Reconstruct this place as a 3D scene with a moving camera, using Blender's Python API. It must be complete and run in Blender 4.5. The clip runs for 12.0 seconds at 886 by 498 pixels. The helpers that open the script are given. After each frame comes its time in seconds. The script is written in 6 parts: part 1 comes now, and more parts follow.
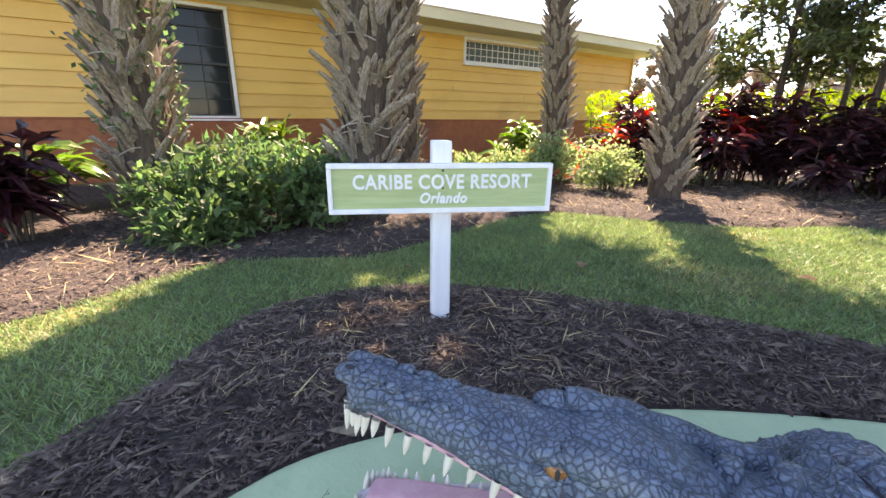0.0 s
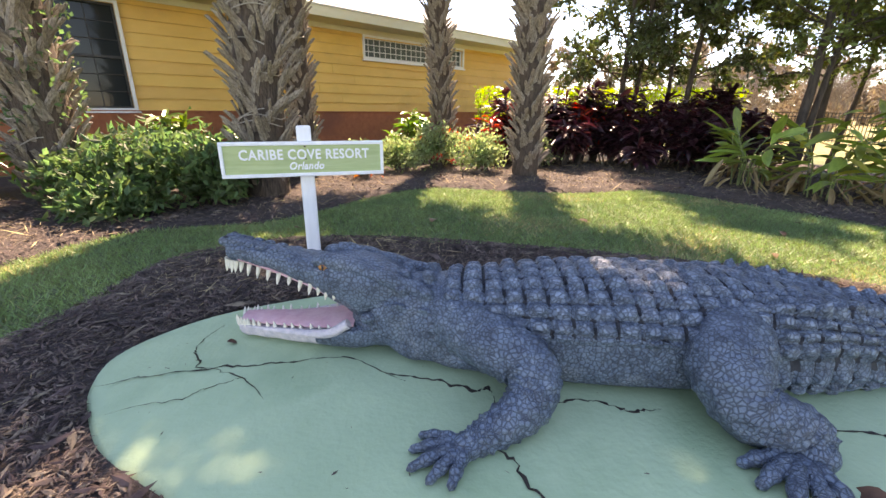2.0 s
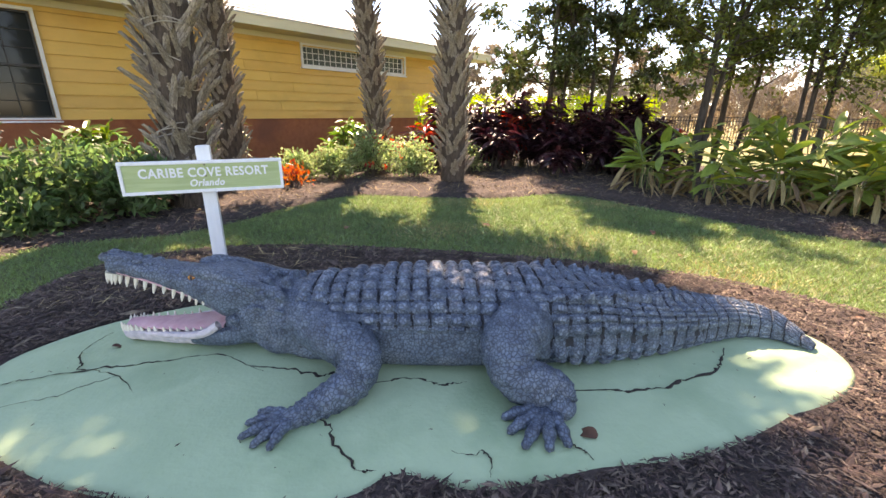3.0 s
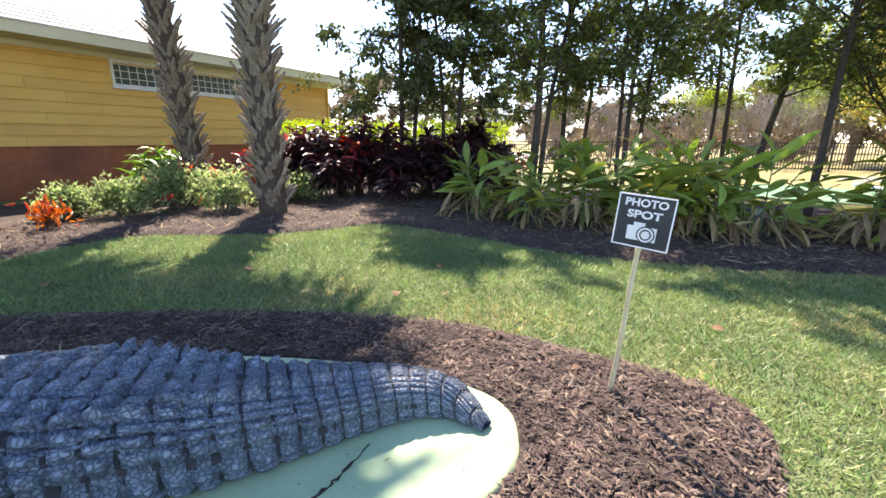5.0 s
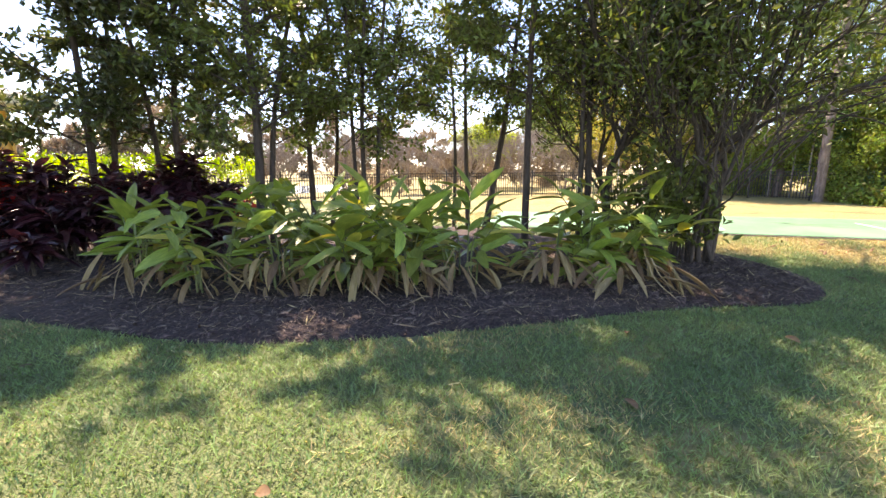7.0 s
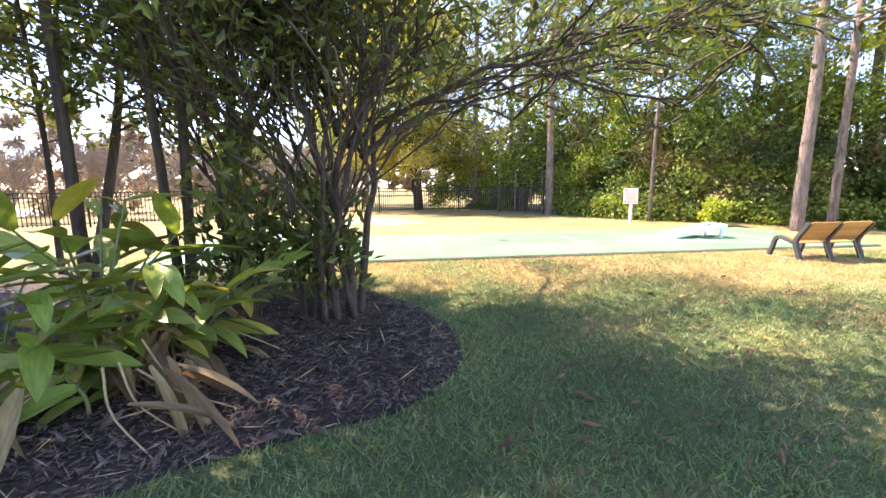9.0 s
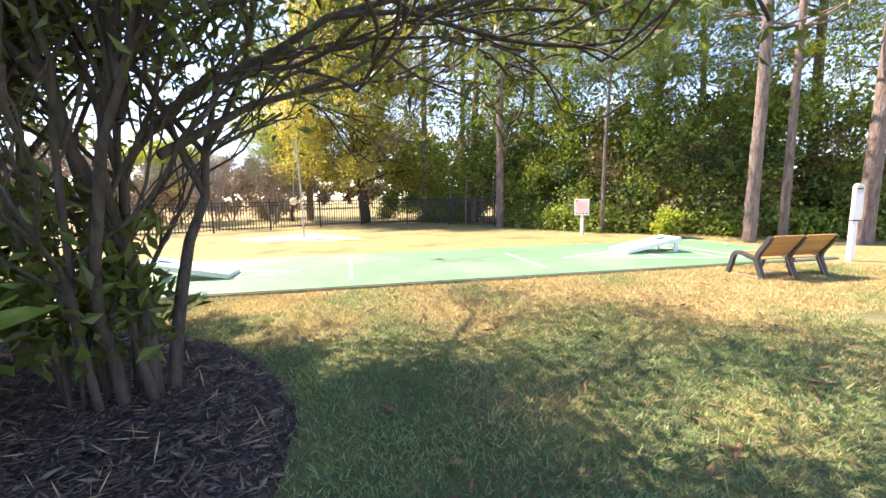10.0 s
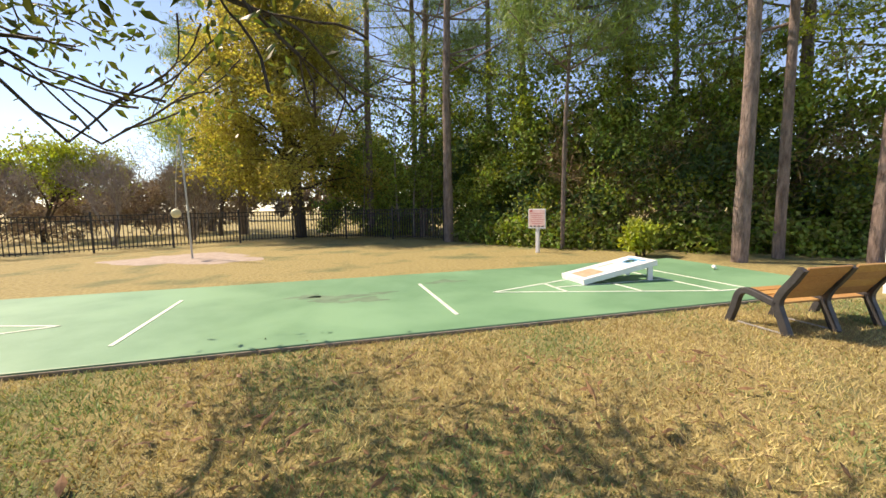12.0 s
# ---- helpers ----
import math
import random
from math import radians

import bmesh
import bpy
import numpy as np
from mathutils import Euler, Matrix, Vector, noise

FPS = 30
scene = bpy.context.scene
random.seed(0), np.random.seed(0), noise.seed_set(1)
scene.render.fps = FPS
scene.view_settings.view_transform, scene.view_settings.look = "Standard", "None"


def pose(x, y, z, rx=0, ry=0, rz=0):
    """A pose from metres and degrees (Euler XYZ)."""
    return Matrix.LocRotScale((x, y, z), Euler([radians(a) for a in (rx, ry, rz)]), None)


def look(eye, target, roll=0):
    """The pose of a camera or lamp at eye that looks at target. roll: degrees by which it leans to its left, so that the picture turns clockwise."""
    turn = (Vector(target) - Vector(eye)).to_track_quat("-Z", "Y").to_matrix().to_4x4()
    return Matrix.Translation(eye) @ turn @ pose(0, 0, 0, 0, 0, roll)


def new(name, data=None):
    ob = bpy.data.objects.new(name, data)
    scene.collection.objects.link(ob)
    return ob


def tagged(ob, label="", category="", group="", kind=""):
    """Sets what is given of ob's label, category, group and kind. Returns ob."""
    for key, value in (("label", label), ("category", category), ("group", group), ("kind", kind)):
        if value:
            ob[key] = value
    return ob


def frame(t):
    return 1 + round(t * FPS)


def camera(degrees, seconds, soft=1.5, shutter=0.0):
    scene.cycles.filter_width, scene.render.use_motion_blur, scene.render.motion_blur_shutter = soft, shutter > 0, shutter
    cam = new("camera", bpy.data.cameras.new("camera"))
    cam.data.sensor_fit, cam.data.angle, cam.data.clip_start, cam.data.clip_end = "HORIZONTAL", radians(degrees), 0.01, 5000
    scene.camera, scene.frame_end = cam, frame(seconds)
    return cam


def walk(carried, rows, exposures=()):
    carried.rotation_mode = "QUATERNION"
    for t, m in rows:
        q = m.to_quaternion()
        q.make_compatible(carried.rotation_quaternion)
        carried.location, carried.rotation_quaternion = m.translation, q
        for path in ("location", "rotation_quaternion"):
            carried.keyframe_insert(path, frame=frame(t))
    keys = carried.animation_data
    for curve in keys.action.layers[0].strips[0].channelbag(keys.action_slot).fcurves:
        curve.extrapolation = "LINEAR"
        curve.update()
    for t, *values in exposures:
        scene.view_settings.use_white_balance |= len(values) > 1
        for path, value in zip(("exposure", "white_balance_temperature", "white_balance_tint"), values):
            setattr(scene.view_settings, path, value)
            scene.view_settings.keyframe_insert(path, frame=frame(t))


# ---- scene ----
cam = camera(93.1, 12.0)

PATH = [
    (0, (-0.618, -0.127, 1.08), (-0.647, 1.779, 0.478), 0.6),
    (0.5, (-0.485, -0.47, 1.076), (-0.456, 1.433, 0.463), 0.5),
    (1, (-0.408, -0.699, 1.052), (-0.303, 1.199, 0.432), 0.4),
    (1.5, (-0.334, -0.962, 1.068), (-0.129, 0.925, 0.439), 0.6),
    (2, (-0.189, -1.193, 1.086), (0.12, 0.679, 0.455), 0.6),
    (2.5, (-0.002, -1.439, 1.148), (0.399, 0.417, 0.52), 0.6),
    (3, (0.282, -1.621, 1.231), (0.759, 0.219, 0.607), 0.6),
    (5, (1.844, -1.469, 1.199), (2.7, 0.266, 0.691), 0.3),
    (5.5, (2.225, -1.34, 1.224), (3.235, 0.321, 0.754), 0.3),
    (6, (2.623, -1.292, 1.25), (3.79, 0.272, 0.81), 0.2),
    (6.5, (3.174, -1.383, 1.309), (4.496, 0.058, 0.889), -0.0),
    (7, (3.89, -1.56, 1.316), (5.374, -0.273, 0.94), -0.4),
    (7.5, (4.74, -1.771, 1.347), (6.368, -0.672, 0.971), -0.4),
    (7.7, (5.111, -1.873, 1.337), (6.793, -0.857, 0.967), -0.4),
    (9.5, (7.689, -2.688, 1.236), (9.619, -2.242, 0.961), -0.7),
    (10, (8.378, -2.849, 1.238), (10.324, -2.461, 0.987), -0.9),
    (10.5, (9.077, -2.997, 1.221), (11.033, -2.65, 0.99), -0.9),
    (11, (9.782, -3.173, 1.219), (11.745, -2.862, 0.996), -0.9),
    (11.5, (10.41, -3.437, 1.22), (12.377, -3.142, 1.012), -1.0),
    (12, (11.01, -3.685, 1.189), (12.978, -3.395, 0.986), -1.1),
]
walk(cam, [(t, look(eye, target, roll)) for t, eye, target, roll in PATH],
     exposures=[(0, 2.5, 9000, 24), (2.0, 2.35, 9500, 25), (3.2, 2.25, 9400, 25), (5.0, 2.05, 7500, 20), (6.5, 2.1, 7900, 23), (7.7, 2.35, 8300, 30), (9.5, 2.25, 7500, 31), (10.5, 1.58, 8000, 25), (12, 0.95, 8400, 21)])

# ---- light ----
SUN_AZ, SUN_EL = 15.0, 50.0      # bearing from +y towards +x, and height, in degrees
sun_dir = Vector((math.sin(radians(SUN_AZ)) * math.cos(radians(SUN_EL)), math.cos(radians(SUN_AZ)) * math.cos(radians(SUN_EL)), math.sin(radians(SUN_EL))))
sun = new("sun", bpy.data.lights.new("sun", "SUN"))
sun.data.energy, sun.data.angle, sun.data.color = 4.0, radians(0.55), (1.0, 0.94, 0.84)
sun.matrix_world = look(sun_dir * 60, (0, 0, 0))
world = bpy.data.worlds.new("sky")
scene.world = world
world.use_nodes = True
wn = world.node_tree
sky = wn.nodes.new("ShaderNodeTexSky")
sky.sky_type, sky.sun_disc = "NISHITA", False
sky.dust_density, sky.air_density, sky.ozone_density, sky.altitude = 0.1, 1.0, 4.0, 1800
sky.sun_elevation, sky.sun_rotation = radians(SUN_EL), radians(SUN_AZ)
wn.links.new(sky.outputs[0], wn.nodes["Background"].inputs[0])
wn.nodes["Background"].inputs[1].default_value = 0.135


# ---- materials ----
def material(name, low, high, scale=8.0, rough=0.8, bump=0.3, bump_scale=None, metal=0.0, stain=None, stain_scale=0.7,
             stain_from=0.55, vary=0.0, island=False, sheen=0.0, stretch=(1, 1, 1), translucent=0.0, depth=0.01):
    """Two colours mixed by a fine noise, a coarser stain, relief by a noise of its own, and a tint that varies from piece to piece."""
    m = bpy.data.materials.new(name)
    m.use_nodes = True
    nt, b = m.node_tree, m.node_tree.nodes["Principled BSDF"]
    n, l = nt.nodes.new, nt.links.new
    co, mp = n("ShaderNodeTexCoord"), n("ShaderNodeMapping")
    mp.inputs["Scale"].default_value = stretch
    l(co.outputs["Object"], mp.inputs[0])
    tex = n("ShaderNodeTexNoise")
    tex.inputs["Scale"].default_value, tex.inputs["Detail"].default_value, tex.inputs["Roughness"].default_value = scale, 6, 0.65
    l(mp.outputs[0], tex.inputs["Vector"])
    ramp = n("ShaderNodeValToRGB")
    ramp.color_ramp.elements[0].position, ramp.color_ramp.elements[1].position = 0.32, 0.68
    ramp.color_ramp.elements[0].color, ramp.color_ramp.elements[1].color = (*low, 1), (*high, 1)
    l(tex.outputs[0], ramp.inputs[0])
    out = ramp.outputs[0]
    if stain:
        big, rr, mix = n("ShaderNodeTexNoise"), n("ShaderNodeMapRange"), n("ShaderNodeMix")
        big.inputs["Scale"].default_value, big.inputs["Detail"].default_value = stain_scale, 5
        l(co.outputs["Object"], big.inputs["Vector"])
        rr.inputs[1].default_value, rr.inputs[2].default_value = stain_from, stain_from + 0.14
        l(big.outputs[0], rr.inputs[0])
        mix.data_type = "RGBA"
        l(rr.outputs[0], mix.inputs["Factor"])
        l(out, mix.inputs[6])
        mix.inputs[7].default_value = (*stain, 1)
        out = mix.outputs[2]
    if vary:
        info = n("ShaderNodeNewGeometry") if island else n("ShaderNodeObjectInfo")
        mr, hsv = n("ShaderNodeMapRange"), n("ShaderNodeHueSaturation")
        l(info.outputs["Random Per Island" if island else "Random"], mr.inputs[0])
        mr.inputs[3].default_value, mr.inputs[4].default_value = 1 - vary, 1 + vary
        l(mr.outputs[0], hsv.inputs["Value"])
        hm = n("ShaderNodeMapRange")
        l(info.outputs["Random Per Island" if island else "Random"], hm.inputs[0])
        hm.inputs[3].default_value, hm.inputs[4].default_value = 0.5 - 0.06 * vary, 0.5 + 0.06 * vary
        l(hm.outputs[0], hsv.inputs["Hue"])
        l(out, hsv.inputs["Color"])
        out = hsv.outputs[0]
    l(out, b.inputs["Base Color"])
    b.inputs["Roughness"].default_value, b.inputs["Metallic"].default_value = rough, metal
    if bump:
        bt, bp = n("ShaderNodeTexNoise"), n("ShaderNodeBump")
        bt.inputs["Scale"].default_value, bt.inputs["Detail"].default_value = bump_scale or scale * 3, 5
        l(mp.outputs[0], bt.inputs["Vector"])
        bp.inputs["Strength"].default_value, bp.inputs["Distance"].default_value = bump, depth
        l(bt.outputs[0], bp.inputs["Height"])
        l(bp.outputs[0], b.inputs["Normal"])
    if translucent:
        tr, ms = n("ShaderNodeBsdfTranslucent"), n("ShaderNodeMixShader")
        gain = n("ShaderNodeHueSaturation")
        gain.inputs["Value"].default_value, gain.inputs["Saturation"].default_value = 1.5, 1.15
        l(out, gain.inputs["Color"])
        l(gain.outputs[0], tr.inputs[0])
        ms.inputs[0].default_value = translucent
        l(b.outputs[0], ms.inputs[1])
        l(tr.outputs[0], ms.inputs[2])
        l(ms.outputs[0], nt.nodes["Material Output"].inputs[0])
    return m


def leaf_mat(name, low, high, vary=0.35, rough=0.5, translucent=0.52, scale=3.0):
    return material(name, low, high, scale=scale, rough=rough, bump=0, vary=vary, island=True, translucent=translucent)


M = {}
M["siding"] = material("siding_paint", (0.72, 0.415, 0.100), (0.82, 0.49, 0.130), 3, 0.55, 0.15, 60, stain=(0.65, 0.37, 0.095), stain_scale=0.9, vary=0.05, stretch=(0.3, 1, 1))
M["skirt"] = material("brick_red_paint", (0.30, 0.085, 0.035), (0.40, 0.125, 0.05), 9, 0.75, 0.4, 40, stain=(0.22, 0.07, 0.035))
M["trim"] = material("white_trim_paint", (0.72, 0.71, 0.67), (0.82, 0.81, 0.78), 5, 0.5, 0.1, 30, stain=(0.62, 0.60, 0.54), stain_from=0.62)
M["fascia"] = material("cream_fascia_paint", (0.66, 0.60, 0.42), (0.76, 0.70, 0.52), 4, 0.5, 0.1, 30, stretch=(0.2, 1, 1))
M["soffit"] = material("soffit_paint", (0.50, 0.45, 0.33), (0.58, 0.52, 0.40), 6, 0.7, 0.1)
M["shingle"] = material("pale_roof_shingle", (0.42, 0.42, 0.40), (0.58, 0.57, 0.55), 20, 0.9, 0.5, 60)
M["dark_frame"] = material("bronze_window_frame", (0.022, 0.02, 0.018), (0.035, 0.032, 0.028), 10, 0.4, 0.05)
M["white_paint"] = material("white_painted_wood", (0.74, 0.76, 0.78), (0.84, 0.85, 0.86), 6, 0.45, 0.25, 50, stain=(0.60, 0.61, 0.58), stain_from=0.66, stretch=(3, 3, 0.4))
M["sign_green"] = material("sage_green_grained_wood", (0.33, 0.42, 0.19), (0.46, 0.54, 0.28), 9, 0.6, 0.6, 14, stretch=(0.35, 1, 5), depth=0.006)
M["photo_black"] = material("black_printed_metal", (0.018, 0.022, 0.03), (0.03, 0.035, 0.045), 14, 0.4, 0.05)
M["bamboo"] = material("pale_bamboo", (0.50, 0.42, 0.24), (0.66, 0.58, 0.38), 20, 0.6, 0.2, 30, stretch=(1, 1, 0.3))
M["rust"] = material("rusty_screw", (0.05, 0.025, 0.015), (0.10, 0.05, 0.03), 40, 0.8, 0.3)
M["slab"] = material("mint_green_painted_concrete", (0.34, 0.47, 0.28), (0.41, 0.54, 0.33), 3.5, 0.75, 0.35, 45, stain=(0.27, 0.40, 0.23), stain_scale=1.6, stain_from=0.56)
M["crack"] = material("dirt_filled_crack", (0.018, 0.014, 0.011), (0.05, 0.038, 0.028), 50, 0.95, 0.6)
M["court"] = material("green_court_paint", (0.105, 0.255, 0.135), (0.145, 0.305, 0.175), 2.2, 0.55, 0.15, 70, stain=(0.17, 0.35, 0.20), stain_scale=0.5, stain_from=0.5)
M["court_line"] = material("worn_white_line_paint", (0.45, 0.56, 0.45), (0.72, 0.76, 0.70), 8, 0.7, 0.1)
M["scuff"] = material("dark_court_scuff", (0.085, 0.15, 0.095), (0.15, 0.26, 0.16), 5, 0.6, 0.1)
M["concrete"] = material("court_edge_concrete", (0.16, 0.14, 0.11), (0.26, 0.23, 0.18), 12, 0.9, 0.4)
M["mulch"] = material("dark_bark_mulch", (0.022, 0.015, 0.014), (0.090, 0.066, 0.058), 26, 0.95, 1.0, 45, stain=(0.10, 0.07, 0.05), stain_scale=1.3, stain_from=0.60, depth=0.03)
M["chip"] = material("bark_chip", (0.030, 0.019, 0.016), (0.200, 0.138, 0.112), 9, 0.9, 0.3, 60, vary=0.6, island=True)
M["straw"] = material("dry_straw", (0.26, 0.18, 0.09), (0.44, 0.33, 0.18), 12, 0.85, 0, vary=0.35, island=True)
M["dry_leaf"] = material("dry_brown_leaf", (0.10, 0.045, 0.022), (0.22, 0.115, 0.055), 14, 0.75, 0.2, 40, vary=0.4)
M["sand"] = material("pale_sand", (0.30, 0.25, 0.20), (0.42, 0.36, 0.31), 6, 0.95, 0.5, 50, depth=0.02)
M["palm_boot"] = material("grey_palm_boot", (0.085, 0.060, 0.042), (0.40, 0.325, 0.245), 24, 0.9, 0.9, 40, vary=0.55, island=True, stretch=(2, 2, 0.4))
M["palm_core"] = material("palm_trunk_fibre", (0.045, 0.030, 0.020), (0.14, 0.10, 0.07), 14, 0.95, 0.9, 30, stretch=(2, 2, 0.5), depth=0.03)
M["vine"] = material("pale_dry_vine", (0.30, 0.26, 0.20), (0.45, 0.40, 0.33), 20, 0.8, 0.2)
M["bark"] = material("grey_brown_bark", (0.040, 0.030, 0.022), (0.115, 0.088, 0.066), 12, 0.9, 0.8, 30, stretch=(2, 2, 0.4), depth=0.02)
M["pine_bark"] = material("plated_pine_bark", (0.11, 0.080, 0.066), (0.31, 0.240, 0.205), 7, 0.95, 1.0, 16, stretch=(2, 2, 0.55), depth=0.04, stain=(0.20, 0.17, 0.15), stain_scale=2)
M["bench_metal"] = material("charcoal_bench_frame", (0.03, 0.03, 0.032), (0.055, 0.055, 0.057), 12, 0.5, 0.15, 60)
M["bench_wood"] = material("honey_bench_slat", (0.36, 0.19, 0.065), (0.52, 0.30, 0.115), 7, 0.5, 0.3, 18, vary=0.12, stretch=(8, 1, 8))
M["fence"] = material("black_powder_coated_metal", (0.012, 0.012, 0.013), (0.022, 0.022, 0.024), 20, 0.4, 0.05)
M["galv"] = material("galvanised_pole", (0.42, 0.42, 0.41), (0.56, 0.56, 0.55), 14, 0.45, 0.1, metal=0.6)
M["ball"] = material("yellowed_white_ball", (0.60, 0.55, 0.32), (0.74, 0.70, 0.46), 12, 0.5, 0.15)
M["rope"] = material("pale_rope", (0.5, 0.48, 0.42), (0.64, 0.61, 0.55), 60, 0.9, 0.4)
M["blue"] = material("blue_board_print", (0.06, 0.30, 0.55), (0.16, 0.46, 0.70), 5, 0.4, 0)
M["tan_print"] = material("tan_board_print", (0.46, 0.27, 0.16), (0.66, 0.46, 0.33), 9, 0.4, 0)
M["pale_print"] = material("pale_blue_board_print", (0.62, 0.68, 0.72), (0.78, 0.80, 0.80), 4, 0.4, 0)
M["hole"] = material("board_hole_dark", (0.02, 0.10, 0.16), (0.03, 0.14, 0.22), 5, 0.8, 0)
M["red_print"] = material("red_sign_print", (0.55, 0.16, 0.15), (0.66, 0.22, 0.20), 14, 0.5, 0)
M["pink_print"] = material("pale_pink_sign_print", (0.72, 0.48, 0.46), (0.80, 0.60, 0.57), 14, 0.5, 0)
M["ink"] = material("dark_sign_ink", (0.03, 0.03, 0.03), (0.06, 0.06, 0.06), 14, 0.5, 0)
M["yellow"] = material("yellow_label", (0.60, 0.50, 0.10), (0.72, 0.62, 0.16), 14, 0.5, 0)
M["water"] = material("pond_water", (0.10, 0.13, 0.16), (0.14, 0.17, 0.20), 2, 0.08, 0.2, 6, depth=0.03)
M["field"] = material("dry_field_grass", (0.26, 0.21, 0.11), (0.40, 0.33, 0.19), 0.9, 0.95, 0.5, 6, stain=(0.20, 0.21, 0.08), stain_scale=0.12)
# foliage
M["blade"] = leaf_mat("grass_blade", (0.125, 0.200, 0.074), (0.260, 0.340, 0.125), 0.5, 0.5, 0.28, 1.1)
M["dry_blade"] = leaf_mat("dry_grass_blade", (0.34, 0.27, 0.120), (0.54, 0.45, 0.22), 0.35, 0.65, 0.25, 1.5)
M["shrub"] = leaf_mat("shrub_leaf", (0.055, 0.105, 0.042), (0.130, 0.200, 0.080), 0.4)
M["varieg"] = leaf_mat("cream_edged_leaf", (0.11, 0.19, 0.07), (0.38, 0.42, 0.22), 0.35)
M["ginger"] = leaf_mat("ginger_leaf", (0.085, 0.175, 0.030), (0.185, 0.290, 0.055), 0.35, 0.35, 0.3, 2.0)
M["ginger_yellow"] = leaf_mat("yellowing_ginger_leaf", (0.34, 0.33, 0.05), (0.50, 0.46, 0.10), 0.25, 0.4, 0.3)
M["ginger_dry"] = leaf_mat("withered_ginger_leaf", (0.20, 0.13, 0.06), (0.36, 0.26, 0.14), 0.35, 0.8, 0.15)
M["cordy"] = leaf_mat("maroon_leaf", (0.034, 0.012, 0.017), (0.085, 0.025, 0.032), 0.5, 0.35, 0.25, 2.0)
M["cordy_red"] = leaf_mat("scarlet_leaf", (0.42, 0.035, 0.03), (0.62, 0.09, 0.06), 0.3, 0.4, 0.35)
M["croton"] = leaf_mat("orange_croton_leaf", (0.45, 0.09, 0.03), (0.58, 0.20, 0.05), 0.4, 0.4, 0.3)
M["hedge"] = leaf_mat("lime_hedge_leaf", (0.20, 0.32, 0.03), (0.36, 0.46, 0.06), 0.3)
M["magnolia"] = leaf_mat("glossy_dark_leaf", (0.040, 0.060, 0.018), (0.110, 0.125, 0.040), 0.5, 0.35, 0.25)
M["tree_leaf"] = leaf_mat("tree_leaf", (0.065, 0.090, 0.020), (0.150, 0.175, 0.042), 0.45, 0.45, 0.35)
M["oak_leaf"] = leaf_mat("olive_spring_leaf", (0.270, 0.250, 0.060), (0.480, 0.420, 0.120), 0.35, 0.6, 0.5)
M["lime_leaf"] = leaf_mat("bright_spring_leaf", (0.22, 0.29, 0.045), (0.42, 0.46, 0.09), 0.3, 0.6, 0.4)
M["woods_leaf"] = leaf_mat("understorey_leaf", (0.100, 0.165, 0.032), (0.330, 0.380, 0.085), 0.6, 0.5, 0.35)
M["pine_leaf"] = leaf_mat("pine_needles", (0.115, 0.185, 0.050), (0.250, 0.330, 0.100), 0.35, 0.6, 0.25)
M["palm_leaf"] = leaf_mat("palm_frond_leaf", (0.09, 0.16, 0.04), (0.20, 0.27, 0.08), 0.3, 0.45, 0.3)
M["brown_scrub"] = leaf_mat("brown_dry_scrub", (0.17, 0.125, 0.085), (0.33, 0.26, 0.18), 0.4, 0.9, 0.2)
M["twig"] = material("bare_grey_twig", (0.20, 0.165, 0.14), (0.36, 0.31, 0.27), 12, 0.9, 0.2, vary=0.3, island=True)


def lawn_material():
    """Mown grass: green, with straw-coloured dry patches that take over on the open lawn by the court."""
    m = material("lawn", (0.075, 0.105, 0.045), (0.170, 0.205, 0.082), 26, 0.9, 0.9, 70, depth=0.03)
    nt = m.node_tree
    n, l, b = nt.nodes.new, nt.links.new, nt.nodes["Principled BSDF"]
    green = b.inputs["Base Color"].links[0].from_socket
    geo, sep = n("ShaderNodeNewGeometry"), n("ShaderNodeSeparateXYZ")
    l(geo.outputs["Position"], sep.inputs[0])
    open_lawn = n("ShaderNodeMapRange")
    open_lawn.inputs[1].default_value, open_lawn.inputs[2].default_value, open_lawn.inputs[4].default_value = 10.5, 13.5, 0.26
    l(sep.outputs[0], open_lawn.inputs[0])
    big, add, rr = n("ShaderNodeTexNoise"), n("ShaderNodeMath"), n("ShaderNodeMapRange")
    big.inputs["Scale"].default_value, big.inputs["Detail"].default_value = 0.9, 7
    l(geo.outputs["Position"], big.inputs["Vector"])
    l(big.outputs[0], add.inputs[0])
    l(open_lawn.outputs[0], add.inputs[1])
    rr.inputs[1].default_value, rr.inputs[2].default_value = 0.54, 0.74
    l(add.outputs[0], rr.inputs[0])
    fine, dry = n("ShaderNodeTexNoise"), n("ShaderNodeValToRGB")
    fine.inputs["Scale"].default_value, fine.inputs["Detail"].default_value = 18, 8
    l(geo.outputs["Position"], fine.inputs["Vector"])
    dry.color_ramp.elements[0].position, dry.color_ramp.elements[1].position = 0.3, 0.7
    dry.color_ramp.elements[0].color, dry.color_ramp.elements[1].color = (0.22, 0.175, 0.065, 1), (0.42, 0.36, 0.15, 1)
    l(fine.outputs[0], dry.inputs[0])
    mix = n("ShaderNodeMix")
    mix.data_type = "RGBA"
    l(rr.outputs[0], mix.inputs["Factor"])
    l(green, mix.inputs[6])
    l(dry.outputs[0], mix.inputs[7])
    l(mix.outputs[2], b.inputs["Base Color"])
    return m


M["lawn"] = lawn_material()


